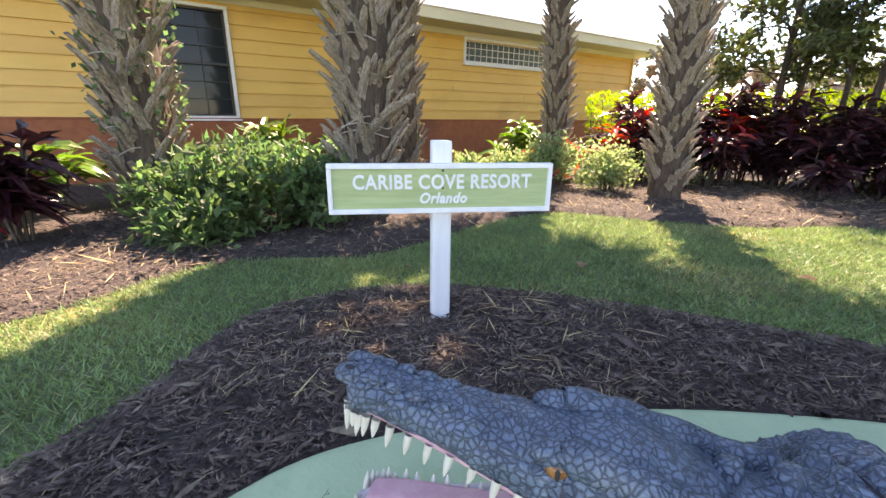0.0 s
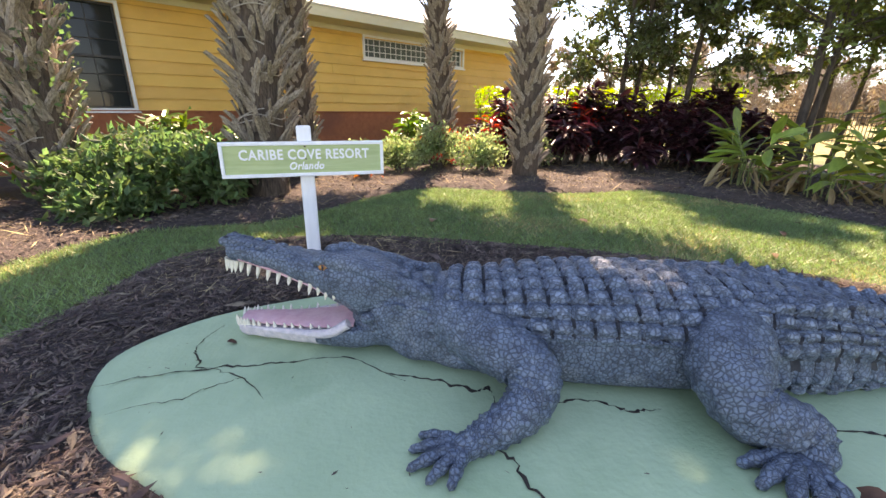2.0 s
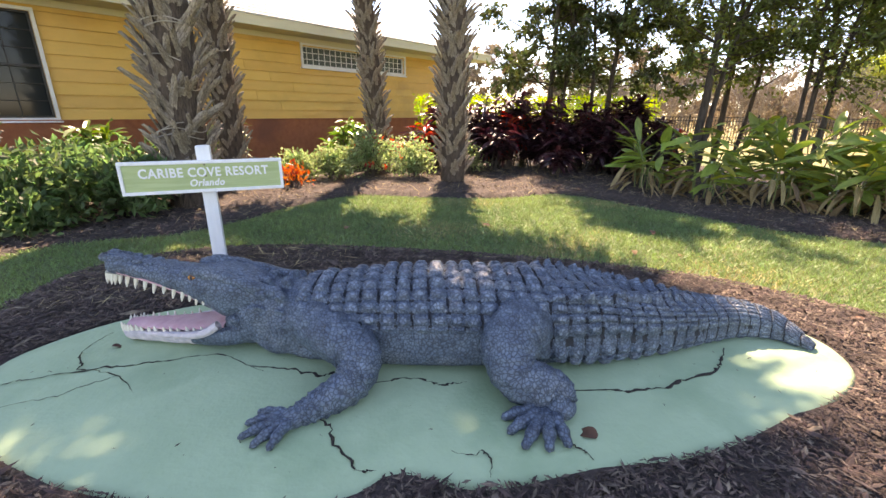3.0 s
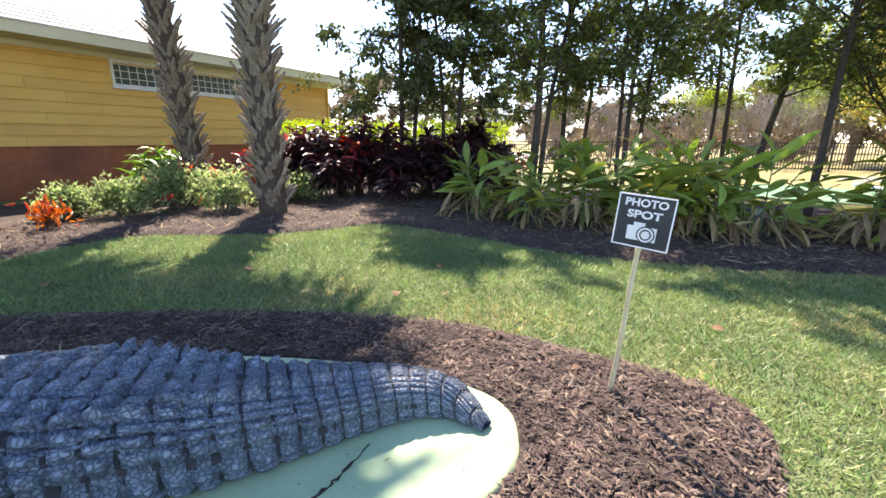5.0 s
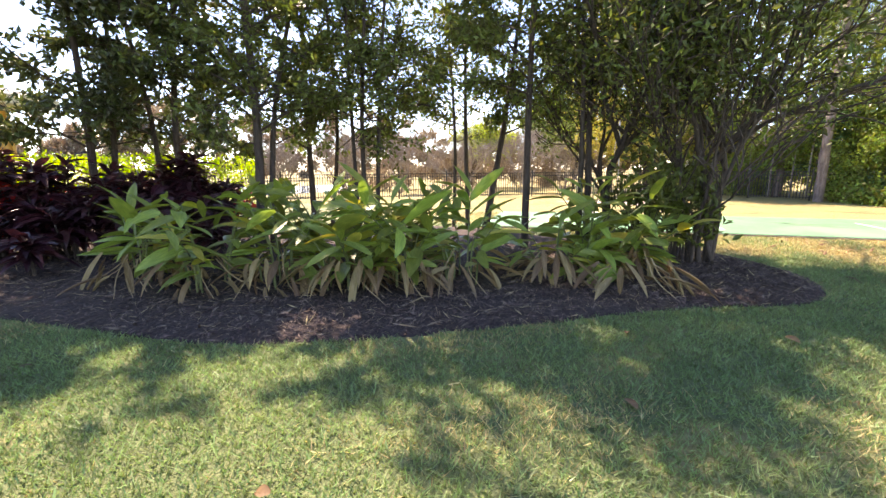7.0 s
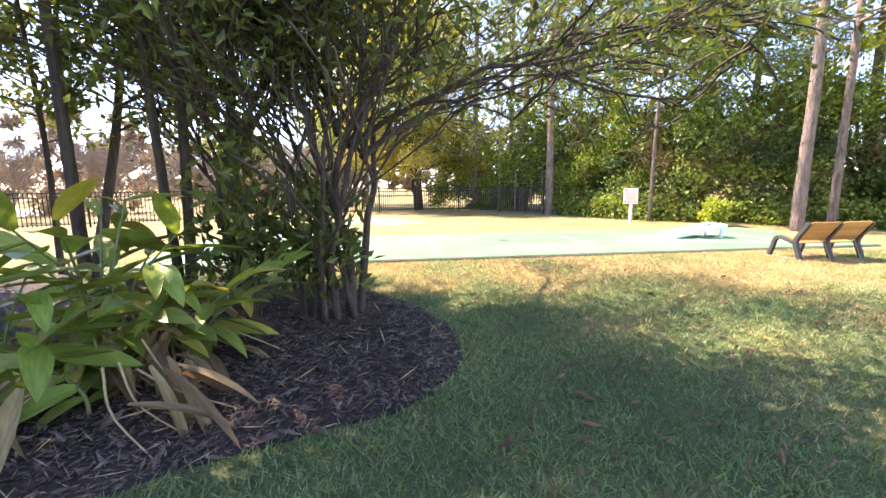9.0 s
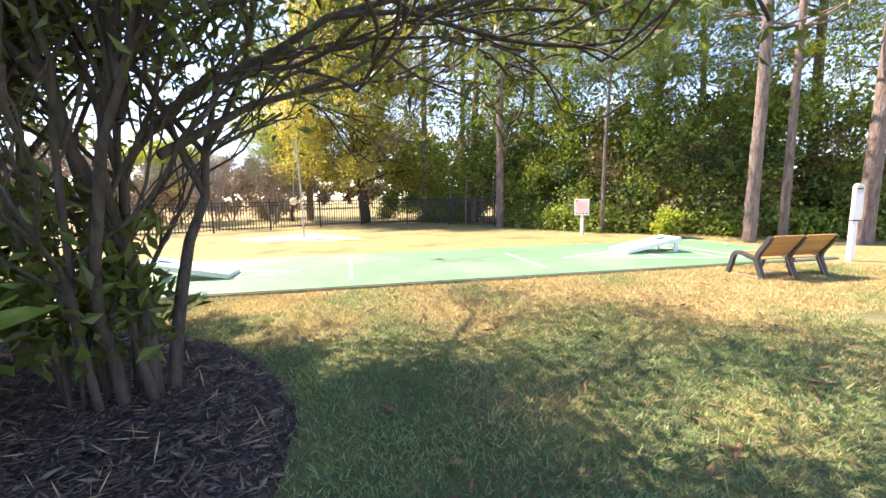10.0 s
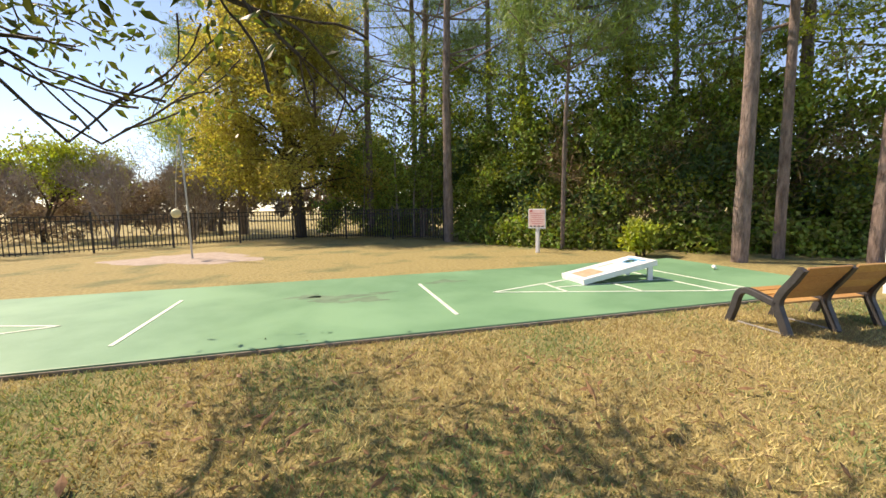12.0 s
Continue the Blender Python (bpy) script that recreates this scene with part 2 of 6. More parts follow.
def skin_material(name="painted_reptile_skin", dark=(0.076, 0.110, 0.158), light=(0.170, 0.236, 0.306), cells=60):
    """Weathered blue-grey paint over a cracked hide: two sizes of scales, the shade of their grooves put into the
    colour, and random pale patches.
    """
    m = material(name, dark, light, 14, 0.36, 0, stain=(0.20, 0.245, 0.29), stain_scale=4.5, stain_from=0.60)
    nt = m.node_tree
    n, l, b = nt.nodes.new, nt.links.new, nt.nodes["Principled BSDF"]
    co, bp = n("ShaderNodeTexCoord"), n("ShaderNodeBump")
    warp, wm = n("ShaderNodeTexNoise"), n("ShaderNodeVectorMath")
    warp.inputs["Scale"].default_value = 11
    wm.operation = "MULTIPLY_ADD"
    wm.inputs[1].default_value = (0.035, 0.035, 0.035)
    l(co.outputs["Object"], warp.inputs["Vector"])
    l(warp.outputs[1], wm.inputs[0])
    l(co.outputs["Object"], wm.inputs[2])
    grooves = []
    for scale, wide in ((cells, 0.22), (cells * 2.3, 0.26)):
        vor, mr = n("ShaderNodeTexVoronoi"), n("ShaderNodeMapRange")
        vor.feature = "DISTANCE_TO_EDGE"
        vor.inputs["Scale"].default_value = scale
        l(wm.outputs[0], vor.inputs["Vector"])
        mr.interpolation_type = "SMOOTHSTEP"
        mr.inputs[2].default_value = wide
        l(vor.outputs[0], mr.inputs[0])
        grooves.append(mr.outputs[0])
    fine, add, two = n("ShaderNodeTexNoise"), n("ShaderNodeMath"), n("ShaderNodeMath")
    fine.inputs["Scale"].default_value, fine.inputs["Detail"].default_value = 60, 6
    l(co.outputs["Object"], fine.inputs["Vector"])
    two.operation = "MULTIPLY_ADD"
    two.inputs[1].default_value = 0.4
    l(grooves[1], two.inputs[0])
    l(grooves[0], two.inputs[2])
    add.operation = "MULTIPLY_ADD"
    add.inputs[1].default_value = 0.35
    l(fine.outputs[0], add.inputs[0])
    l(two.outputs[0], add.inputs[2])
    bp.inputs["Strength"].default_value, bp.inputs["Distance"].default_value = 0.85, 0.0026
    l(add.outputs[0], bp.inputs["Height"])
    l(bp.outputs[0], b.inputs["Normal"])
    old = b.inputs["Base Color"].links[0].from_socket
    # shade of both groove nets, multiplied into the base colour
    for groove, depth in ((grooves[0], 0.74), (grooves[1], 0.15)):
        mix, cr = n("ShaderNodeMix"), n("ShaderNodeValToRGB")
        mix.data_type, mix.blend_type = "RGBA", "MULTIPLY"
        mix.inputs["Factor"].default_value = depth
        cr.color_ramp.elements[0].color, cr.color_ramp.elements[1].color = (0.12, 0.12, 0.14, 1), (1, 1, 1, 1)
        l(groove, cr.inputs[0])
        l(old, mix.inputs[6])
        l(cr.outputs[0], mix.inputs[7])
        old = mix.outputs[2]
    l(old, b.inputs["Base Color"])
    return m


M["skin"] = skin_material()
# paler copy of the skin: sky highlights painted on the plate keels
M["skin_highlight"] = skin_material("highlighted_reptile_skin", (0.110, 0.155, 0.215), (0.250, 0.325, 0.405), 46)
# near-black for painted shade between plates; also pupils and nostrils
M["groove"] = material("groove_shade_and_pupils", (0.010, 0.012, 0.017), (0.028, 0.032, 0.042), 30, 0.7, 0.4, 60)
M["mouth"] = material("pink_painted_mouth", (0.60, 0.30, 0.34), (0.72, 0.44, 0.46), 14, 0.5, 0.3, 40)
M["jaw_pale"] = material("pale_worn_jaw", (0.40, 0.38, 0.41), (0.66, 0.58, 0.59), 26, 0.55, 0.9, 60)
M["tooth"] = material("ivory_tooth", (0.62, 0.57, 0.46), (0.76, 0.72, 0.62), 18, 0.4, 0.1)
M["amber"] = material("amber_eye", (0.16, 0.06, 0.02), (0.42, 0.18, 0.05), 60, 0.12, 0)


def glass_material():
    m = bpy.data.materials.new("window_glass")
    m.use_nodes = True
    b = m.node_tree.nodes["Principled BSDF"]
    b.inputs["Base Color"].default_value, b.inputs["Roughness"].default_value = (0.025, 0.03, 0.03, 1), 0.06
    b.inputs["Specular IOR Level"].default_value = 0.2
    return m


M["glass"] = glass_material()
M["block_glass"] = material("glass_block", (0.07, 0.09, 0.085), (0.16, 0.18, 0.165), 30, 0.15, 0.3, 40)


# ---- mesh helpers ----
class Shape:
    """Vertices and faces gathered from arrays, with one material index a face."""

    def __init__(self):
        self.v, self.f, self.m, self.count = [], [], [], 0

    def add(self, verts, faces, mi=0):
        verts, faces = np.asarray(verts, float).reshape(-1, 3), np.asarray(faces, int)
        self.v.append(verts)
        self.f.append(faces + self.count)
        self.m.append(np.full(len(faces), mi))
        self.count += len(verts)
        return self

    def mesh(self, name, mats, smooth=False):
        me = bpy.data.meshes.new(name)
        v = np.concatenate(self.v)
        loops = np.concatenate([f.ravel() for f in self.f])
        totals = np.concatenate([np.full(len(f), f.shape[1]) for f in self.f])
        me.vertices.add(len(v))
        me.vertices.foreach_set("co", v.ravel())
        me.loops.add(len(loops))
        me.loops.foreach_set("vertex_index", loops.astype(np.int32))
        me.polygons.add(len(totals))
        me.polygons.foreach_set("loop_start", np.r_[0, np.cumsum(totals)[:-1]].astype(np.int32))
        me.polygons.foreach_set("material_index", np.concatenate(self.m).astype(np.int32))
        me.polygons.foreach_set("use_smooth", np.full(len(totals), bool(smooth)))
        me.update(calc_edges=True)
        me.validate()
        for m in mats if isinstance(mats, (list, tuple)) else [mats]:
            me.materials.append(m)
        return me


def part(name, shape, mat, parent=None, label="", smooth=False):
    """One mesh object from a Shape, a bmesh or a mesh, under its parent."""
    if isinstance(shape, Shape):
        me = shape.mesh(name, mat, smooth)
    elif isinstance(shape, bmesh.types.BMesh):
        me = bpy.data.meshes.new(name)
        for f in shape.faces:
            f.smooth = smooth
        shape.to_mesh(me)
        shape.free()
        for m in mat if isinstance(mat, (list, tuple)) else [mat]:
            me.materials.append(m)
    else:
        me = shape
    ob = new(name, me)
    ob.parent = parent
    return tagged(ob, label=label)


def thing(name, label, category, m=None, group="", kind=""):
    ob = new(name)
    ob.empty_display_size = 0.1
    if m is not None:
        ob.matrix_world = m
    return tagged(ob, label, category, group, kind)


def box(size, at=(0, 0, 0), bevel=0.0, seg=2, rot=None):
    bm = bmesh.new()
    bmesh.ops.create_cube(bm, size=1, matrix=Matrix.Diagonal((*size, 1)))
    if bevel:
        bmesh.ops.bevel(bm, geom=bm.edges[:], offset=bevel, segments=seg, profile=0.6, affect="EDGES")
    m = Matrix.Translation(at)
    if rot is not None:
        m = m @ rot
    bmesh.ops.transform(bm, matrix=m, verts=bm.verts)
    return bm


def cyl(r1, r2, h, at=(0, 0, 0), sides=12, bevel=0.0, rot=None):
    bm = bmesh.new()
    bmesh.ops.create_cone(bm, cap_ends=True, segments=sides, radius1=r1, radius2=r2, depth=h, matrix=Matrix.Translation((0, 0, h / 2)))
    if bevel:
        bmesh.ops.bevel(bm, geom=[e for e in bm.edges if abs(e.verts[0].co.z - e.verts[1].co.z) < 1e-5], offset=bevel, segments=2, affect="EDGES")
    m = Matrix.Translation(at)
    if rot is not None:
        m = m @ rot
    bmesh.ops.transform(bm, matrix=m, verts=bm.verts)
    return bm


def tube(points, radii, sides=8, wobble=0.0, seed=0, flat=1.0):
    """Verts and quads of a tube along points, with a closed tip."""
    p, r = np.asarray(points, float), np.broadcast_to(np.asarray(radii, float), (len(points),))
    t = np.gradient(p, axis=0)
    t /= np.linalg.norm(t, axis=1)[:, None] + 1e-9
    side = np.cross(t, [1.0, 0.05, 0] if abs(p[-1, 2] - p[0, 2]) > 0.6 * np.linalg.norm(p[-1] - p[0]) else [0, 0, 1.0])
    side /= np.linalg.norm(side, axis=1)[:, None] + 1e-9
    up = np.cross(side, t)
    a = np.linspace(0, 2 * np.pi, sides, endpoint=False)
    rr = r[:, None] * np.ones(sides)
    if wobble:
        rr = rr * (1 + wobble * np.random.default_rng(seed).standard_normal(rr.shape))
    v = p[:, None] + rr[..., None] * (np.cos(a)[None, :, None] * side[:, None] + flat * np.sin(a)[None, :, None] * up[:, None])
    i, j = np.meshgrid(np.arange(len(p) - 1), np.arange(sides), indexing="ij")
    k = (j + 1) % sides
    f = np.stack([i * sides + j, i * sides + k, (i + 1) * sides + k, (i + 1) * sides + j], -1).reshape(-1, 4)
    return v.reshape(-1, 3), f


def curve(points, n):
    """A smooth line of n places through a few points (Catmull-Rom)."""
    p = np.asarray(points, float)
    q = np.vstack([2 * p[0] - p[1], p, 2 * p[-1] - p[-2]])
    u = np.linspace(0, len(p) - 1 - 1e-9, n)
    i = u.astype(int)
    t = (u - i)[:, None]
    a, b, c, d = q[i], q[i + 1], q[i + 2], q[i + 3]
    return 0.5 * (2 * b + (c - a) * t + (2 * a - 5 * b + 4 * c - d) * t**2 + (3 * b - a - 3 * c + d) * t**3)


def outline(points, n):
    """A smooth closed line through a few points."""
    p = np.asarray(points, float)
    u = np.linspace(0, len(p), n, endpoint=False)
    i = u.astype(int)
    t = (u - i)[:, None]
    a, b, c, d = p[(i - 1) % len(p)], p[i % len(p)], p[(i + 1) % len(p)], p[(i + 2) % len(p)]
    return 0.5 * (2 * b + (c - a) * t + (2 * a - 5 * b + 4 * c - d) * t**2 + (3 * b - a - 3 * c + d) * t**3)


def inside(xy, poly):
    x, y = xy[:, 0], xy[:, 1]
    got = np.zeros(len(xy), bool)
    q = np.roll(poly, -1, 0)
    for (ax, ay), (bx, by) in zip(poly, q):
        if ay != by:
            got ^= ((ay > y) != (by > y)) & (x < (bx - ax) * (y - ay) / (by - ay) + ax)
    return got


def edge_distance(xy, poly):
    a, b = poly, np.roll(poly, -1, 0)
    best = np.full(len(xy), 1e9)
    for p, q in zip(a, b):
        d = q - p
        s = np.clip(((xy - p) @ d) / (d @ d + 1e-12), 0, 1)
        best = np.minimum(best, np.linalg.norm(xy - p - s[:, None] * d, axis=1))
    return best


def unit(v):
    return v / (np.linalg.norm(v, axis=-1, keepdims=True) + 1e-9)


def small_leaves(shape, rng, at, ways, length, width, mi=0, droop=0.25):
    """Folded diamond leaves: one quad each, from base over two sides to the tip."""
    n = len(at)
    ways = unit(ways)
    side = unit(np.cross(ways, rng.standard_normal((n, 3))))
    up = np.cross(side, ways)
    ln = (length * rng.uniform(0.65, 1.25, n))[:, None]
    w = (width * rng.uniform(0.7, 1.2, n))[:, None]
    mid = at + ways * ln * 0.45 + up * ln * 0.06
    v = np.stack([at, mid + side * w, at + ways * ln - up * ln * droop * 0.4, mid - side * w], 1)
    shape.add(v.reshape(-1, 3), np.arange(4 * n).reshape(n, 4), mi)


def long_leaves(shape, rng, at, ways, length, width, mi=0, droop=0.6, seg=4):
    """Arching blades with a folded midrib: three verts across, seg pieces along."""
    n = len(at)
    ways = unit(ways)
    side = unit(np.cross(ways, np.array([0, 0, 1.0])) + 0.25 * rng.standard_normal((n, 3)))
    ln = length * rng.uniform(0.7, 1.2, n)
    s = np.linspace(0, 1, seg + 1)
    prof = np.sin(np.pi * np.clip(s * 0.93 + 0.07, 0, 1)) ** 0.75
    dr = droop * rng.uniform(0.5, 1.4, n)
    mid = at[:, None] + ways[:, None] * (ln[:, None] * s)[..., None]
    mid[..., 2] -= dr[:, None] * ln[:, None] * s**2 * 0.6
    wd = (width * rng.uniform(0.75, 1.2, n))[:, None] * prof
    up = np.cross(side, ways)
    up *= np.sign(up[:, 2:3] + 1e-6)
    lift = up[:, None] * (wd * 0.35)[..., None]
    v = np.stack([mid - side[:, None] * wd[..., None] + lift, mid, mid + side[:, None] * wd[..., None] + lift], 2)
    base = (np.arange(n) * (seg + 1) * 3)[:, None, None]
    i, j = np.meshgrid(np.arange(seg), np.arange(2), indexing="ij")
    q = np.stack([i * 3 + j, i * 3 + j + 1, (i + 1) * 3 + j + 1, (i + 1) * 3 + j], -1).reshape(1, -1, 4)
    shape.add(v.reshape(-1, 3), (base + q).reshape(-1, 4), mi)


def text_mesh(words, size, depth, shear=0.0, align="CENTER", space=1.0, bold=0.0):
    c = bpy.data.curves.new("writing", "FONT")
    c.body, c.size, c.extrude, c.shear, c.space_character = words, size, depth, shear, space
    c.align_x, c.align_y = align, "CENTER"
    c.resolution_u, c.offset = 3, bold
    ob = new("writing", c)
    bpy.context.view_layer.update()
    me = bpy.data.meshes.new_from_object(ob.evaluated_get(bpy.context.evaluated_depsgraph_get()))
    bpy.data.objects.remove(ob)
    bpy.data.curves.remove(c)
    me.materials.clear()
    return me


# ---- ground ----
sheet = Shape()
g = np.concatenate([[-400, -120, -40], np.arange(-16, 40, 2.0), [60, 120, 400]])
gx, gy = np.meshgrid(g, g, indexing="ij")
k = len(g)
i, j = np.meshgrid(np.arange(k - 1), np.arange(k - 1), indexing="ij")
sheet.add(np.stack([gx, gy, 0 * gx], -1), np.stack([i * k + j, (i + 1) * k + j, (i + 1) * k + j + 1, i * k + j + 1], -1).reshape(-1, 4))
tagged(part("ground", sheet, M["lawn"]), "mown lawn of green and straw-dry grass", "lawn", kind="structure")

ISLAND = outline([(-2.05, 0.6), (-1.85, 1.3), (-1.7, 2.0), (-1.0, 2.42), (-0.1, 2.36), (1.1, 1.93), (2.2, 1.4), (3.0, 0.86), (3.5, 0.2), (3.85, -0.5), (3.2, -1.0), (1.0, -1.05), (-1.0, -0.9), (-1.9, -0.3)], 90)
BED = outline([(-4.4, 0.2), (-3.0, 1.8), (-2.35, 2.85), (-1.2, 3.1), (-0.3, 4.1), (0.6, 4.75), (1.6, 4.4), (2.6, 4.15), (3.7, 4.2), (4.35, 3.1), (5.1, 1.65), (6.5, 0.42), (8.2, -0.78), (9.2, -1.72), (10.3, -1.65), (11.25, -0.6),
               (11.5, 0.6), (11.3, 2.6), (11.2, 4.6), (9.0, 7.0), (7.5, 9.5), (6.0, 11.6), (-1.0, 9.0), (-9.0, 4.0), (-8.0, 0.0)], 220)


def bed(name, poly, cell, label):
    """A low mound of mulch: it rises out of the lawn along its rim."""
    lo, hi = poly.min(0) - cell, poly.max(0) + cell
    nx, ny = np.ceil((hi - lo) / cell).astype(int) + 1
    x, y = np.meshgrid(lo[0] + cell * np.arange(nx), lo[1] + cell * np.arange(ny), indexing="ij")
    xy = np.stack([x, y], -1).reshape(-1, 2)
    d = edge_distance(xy, poly) * np.where(inside(xy, poly), 1, -1)
    z = np.clip(d * 0.3, -0.05, 0.04) + 0.012 * np.sin(xy[:, 0] * 7 + np.sin(xy[:, 1] * 5)) * np.sin(xy[:, 1] * 8)
    z = np.where(d < -cell * 1.2, -1, z)
    z = np.maximum(z, np.where(d > 0.02, 0.005, -1))
    i, j = np.meshgrid(np.arange(nx - 1), np.arange(ny - 1), indexing="ij")
    f = np.stack([i * ny + j, (i + 1) * ny + j, (i + 1) * ny + j + 1, i * ny + j + 1], -1).reshape(-1, 4)
    f = f[(z[f] > -0.9).all(1)]
    used, back = np.unique(f, return_inverse=True)
    s = Shape().add(np.c_[xy, z][used], back.reshape(-1, 4))
    return tagged(part(name, s, M["mulch"], smooth=True), label, "mulch bed", kind="structure")


bed("mulch_island", ISLAND, 0.06, "dark bark mulch round the painted slab")
bed("mulch_bed", BED, 0.10, "dark bark mulch planting bed along the house")

# green slab under the statue
SLAB = outline([(-1.36, 0.55), (-1.25, 0.78), (-0.95, 1.0), (-0.3, 1.17), (0.5, 1.2), (1.4, 1.05), (2.3, 0.55), (2.78, 0.05), (2.78, -0.3), (2.45, -0.53), (1.6, -0.66), (0.75, -0.62), (0.42, -0.5), (0.2, -0.56), (-0.35, -0.42), (-0.95, -0.1), (-1.25, 0.25)], 120)
s = Shape()
n = len(SLAB)
mid = np.array([0.7, 0.3])
rings = []
for inset, z in ((0.0, 0.0), (0.0, 0.035), (0.012, 0.050), (0.05, 0.060), (0.3, 0.064), (0.7, 0.066)):
    rings.append(np.c_[SLAB + (mid - SLAB) * inset, np.full(n, z)])
i, j = np.meshgrid(np.arange(len(rings) - 1), np.arange(n), indexing="ij")
q = (j + 1) % n
s.add(np.concatenate(rings), np.stack([i * n + j, i * n + q, (i + 1) * n + q, (i + 1) * n + j], -1).reshape(-1, 4))
s.add(rings[-1], np.arange(n)[None])
slab = tagged(part("painted_slab", s, M["slab"], smooth=True), "mint green painted concrete slab with dark cracks", "slab")
rng = np.random.default_rng(5)


def crack(points, width):
    c = curve([(*p, 0.0665) for p in points], 14 * len(points))
    c[:, :2] += np.cumsum(rng.normal(0, 0.008, (len(c), 2)), 0) * np.sin(np.linspace(0, np.pi, len(c)))[:, None]
    v, f = tube(c, 0.42 * width * rng.uniform(0.2, 1.8, len(c)) * np.sin(np.linspace(0.15, 2.9, len(c))), 6, flat=0.35)
    part("crack", Shape().add(v, f), M["crack"], slab)


crack([(-0.62, 0.18), (-0.78, 0.42), (-0.98, 0.62), (-0.95, 0.80)], 0.008)
crack([(-1.28, 0.36), (-1.1, 0.36), (-0.72, 0.36), (-0.35, 0.36), (-0.1, 0.22)], 0.009)
crack([(-0.72, 0.36), (-0.9, 0.22), (-1.15, 0.18)], 0.005)
crack([(0.22, 0.08), (0.22, -0.12), (0.33, -0.36), (0.35, -0.48)], 0.012)
crack([(0.98, -0.30), (1.05, -0.45), (1.1, -0.62)], 0.009)
crack([(0.62, -0.45), (0.72, -0.6)], 0.006)
crack([(1.35, 0.92), (1.62, 0.78), (1.85, 0.68), (2.05, 0.4)], 0.007)
crack([(1.55, 1.0), (1.75, 0.72)], 0.005)
# three wider dark lines that follow the statue's near foot
crack([(-0.2, 0.30), (0.1, 0.14), (0.22, 0.1)], 0.016)
crack([(1.15, -0.24), (1.5, -0.27), (1.9, -0.24), (2.2, -0.12)], 0.016)
crack([(0.35, 0.02), (0.6, -0.04), (0.8, -0.08)], 0.012)

# ---- shuffleboard court ----
CA = radians(-66.2)              # heading of the court's long side
court_m = Matrix.Translation((13.9 * 0.915 + 7.75 * 0.403, 13.9 * 0.403 - 7.75 * 0.915, 0)) @ Matrix.Rotation(CA, 4, "Z")
court = thing("shuffleboard_court", "green painted shuffleboard court with worn white lines", "court", court_m, kind="structure")
part("court_slab", box((13.5, 3.3, 0.10), (0, 0, 0.0), 0.012), [M["court"]], court)
part("court_edge", box((13.54, 3.34, 0.06), (0, 0, 0.005), 0.01), [M["concrete"]], court, "bare concrete edge")


def court_line(a, b, w=0.04):
    a, b = Vector((*a, 0.0525)), Vector((*b, 0.0525))
    d = b - a
    bm = box((d.length, w, 0.005), (0, 0, 0), 0.001, 1)
    bmesh.ops.transform(bm, matrix=Matrix.Translation((a + b) / 2) @ Matrix.Rotation(math.atan2(d.y, d.x), 4, "Z"), verts=bm.verts)
    part("court_line", bm, M["court_line"], court)


for e, dead, ax, bx in ((1, 1.34, 2.13, 4.85), (-1, -1.77, -2.6, -5.3)):
    w, c = 0.93, -0.25
    court_line((dead, c - w), (dead, c + w), 0.045)
    court_line((ax, c), (bx, c + w))
    court_line((ax, c), (bx, c - w))
    court_line((bx, c - w), (bx, c + w))
    court_line((bx + 0.46 * e, c - w), (bx + 0.46 * e, c + w))
    court_line((bx, c + w), (bx + 0.46 * e, c + w))
    court_line((bx, c - w), (bx + 0.46 * e, c - w))
    for q in (1 / 3, 2 / 3):
        court_line((ax + (bx - ax) * q, c - w * q), (ax + (bx - ax) * q, c + w * q))
    court_line((ax + (bx - ax) / 3, c), (bx, c))
for x, y, r in ((0.1, 0.15, 0.30), (0.45, -0.1, 0.22), (-0.25, 0.35, 0.16), (1.75, 0.75, 0.2), (0.75, 0.25, 0.12)):
    a = np.linspace(0, 2 * np.pi, 26, endpoint=False)
    rr = r * (1 + 0.35 * np.sin(3 * a + x * 9) + 0.2 * np.sin(7 * a + y * 5))
    part("scuff", Shape().add(np.c_[x + 1.3 * rr * np.cos(a), y + 0.6 * rr * np.sin(a), np.full(26, 0.0512)], np.arange(26)[None]), M["scuff"], court)

# ---- house ----
HA = radians(34.5)
HD = 8.97                         # how far the front wall's line lies from the origin
house_m = Matrix.Rotation(HA, 4, "Z") @ Matrix.Translation((0, HD, 0))   # x along the wall, y into the house
house = thing("house", "single-storey house with yellow lap siding and red base", "house", house_m)
U0, U1, DEEP, EAVE = -10.5, 12.35, 10.5, 2.97
WINS = [(-0.56, 0.70, 1.05, 2.76), (5.80, 9.38, 2.33, 2.80)]


def wall_bits(lo, hi, y, thick, name, mat):
    """Wall between two heights, left open where windows are."""
    cuts = sorted([U0, U1] + [c for w in WINS for c in w[:2]])
    zs = sorted({lo, hi, *[min(max(z, lo), hi) for w in WINS for z in w[2:]]})
    for a, b in zip(cuts, cuts[1:]):
        for c, d in zip(zs, zs[1:]):
            if not any(w[0] <= a and b <= w[1] and w[2] <= c and d <= w[3] for w in WINS):
                part(name, box((b - a, thick, d - c), ((a + b) / 2, y + thick / 2, (c + d) / 2)), mat, house)


wall_bits(1.0, EAVE, 0.03, 0.2, "wall", M["siding"])
part("wall", box((0.2, DEEP - 0.3, EAVE - 1.0), (U1 - 0.1, DEEP / 2 + 0.12, (EAVE + 1) / 2)), M["siding"], house)
part("wall", box((U1 - U0, 0.2, EAVE), ((U0 + U1) / 2, DEEP, EAVE / 2)), M["siding"], house)
part("wall", box((0.2, DEEP - 0.3, EAVE), (U0 + 0.1, DEEP / 2 + 0.12, EAVE / 2)), M["siding"], house)
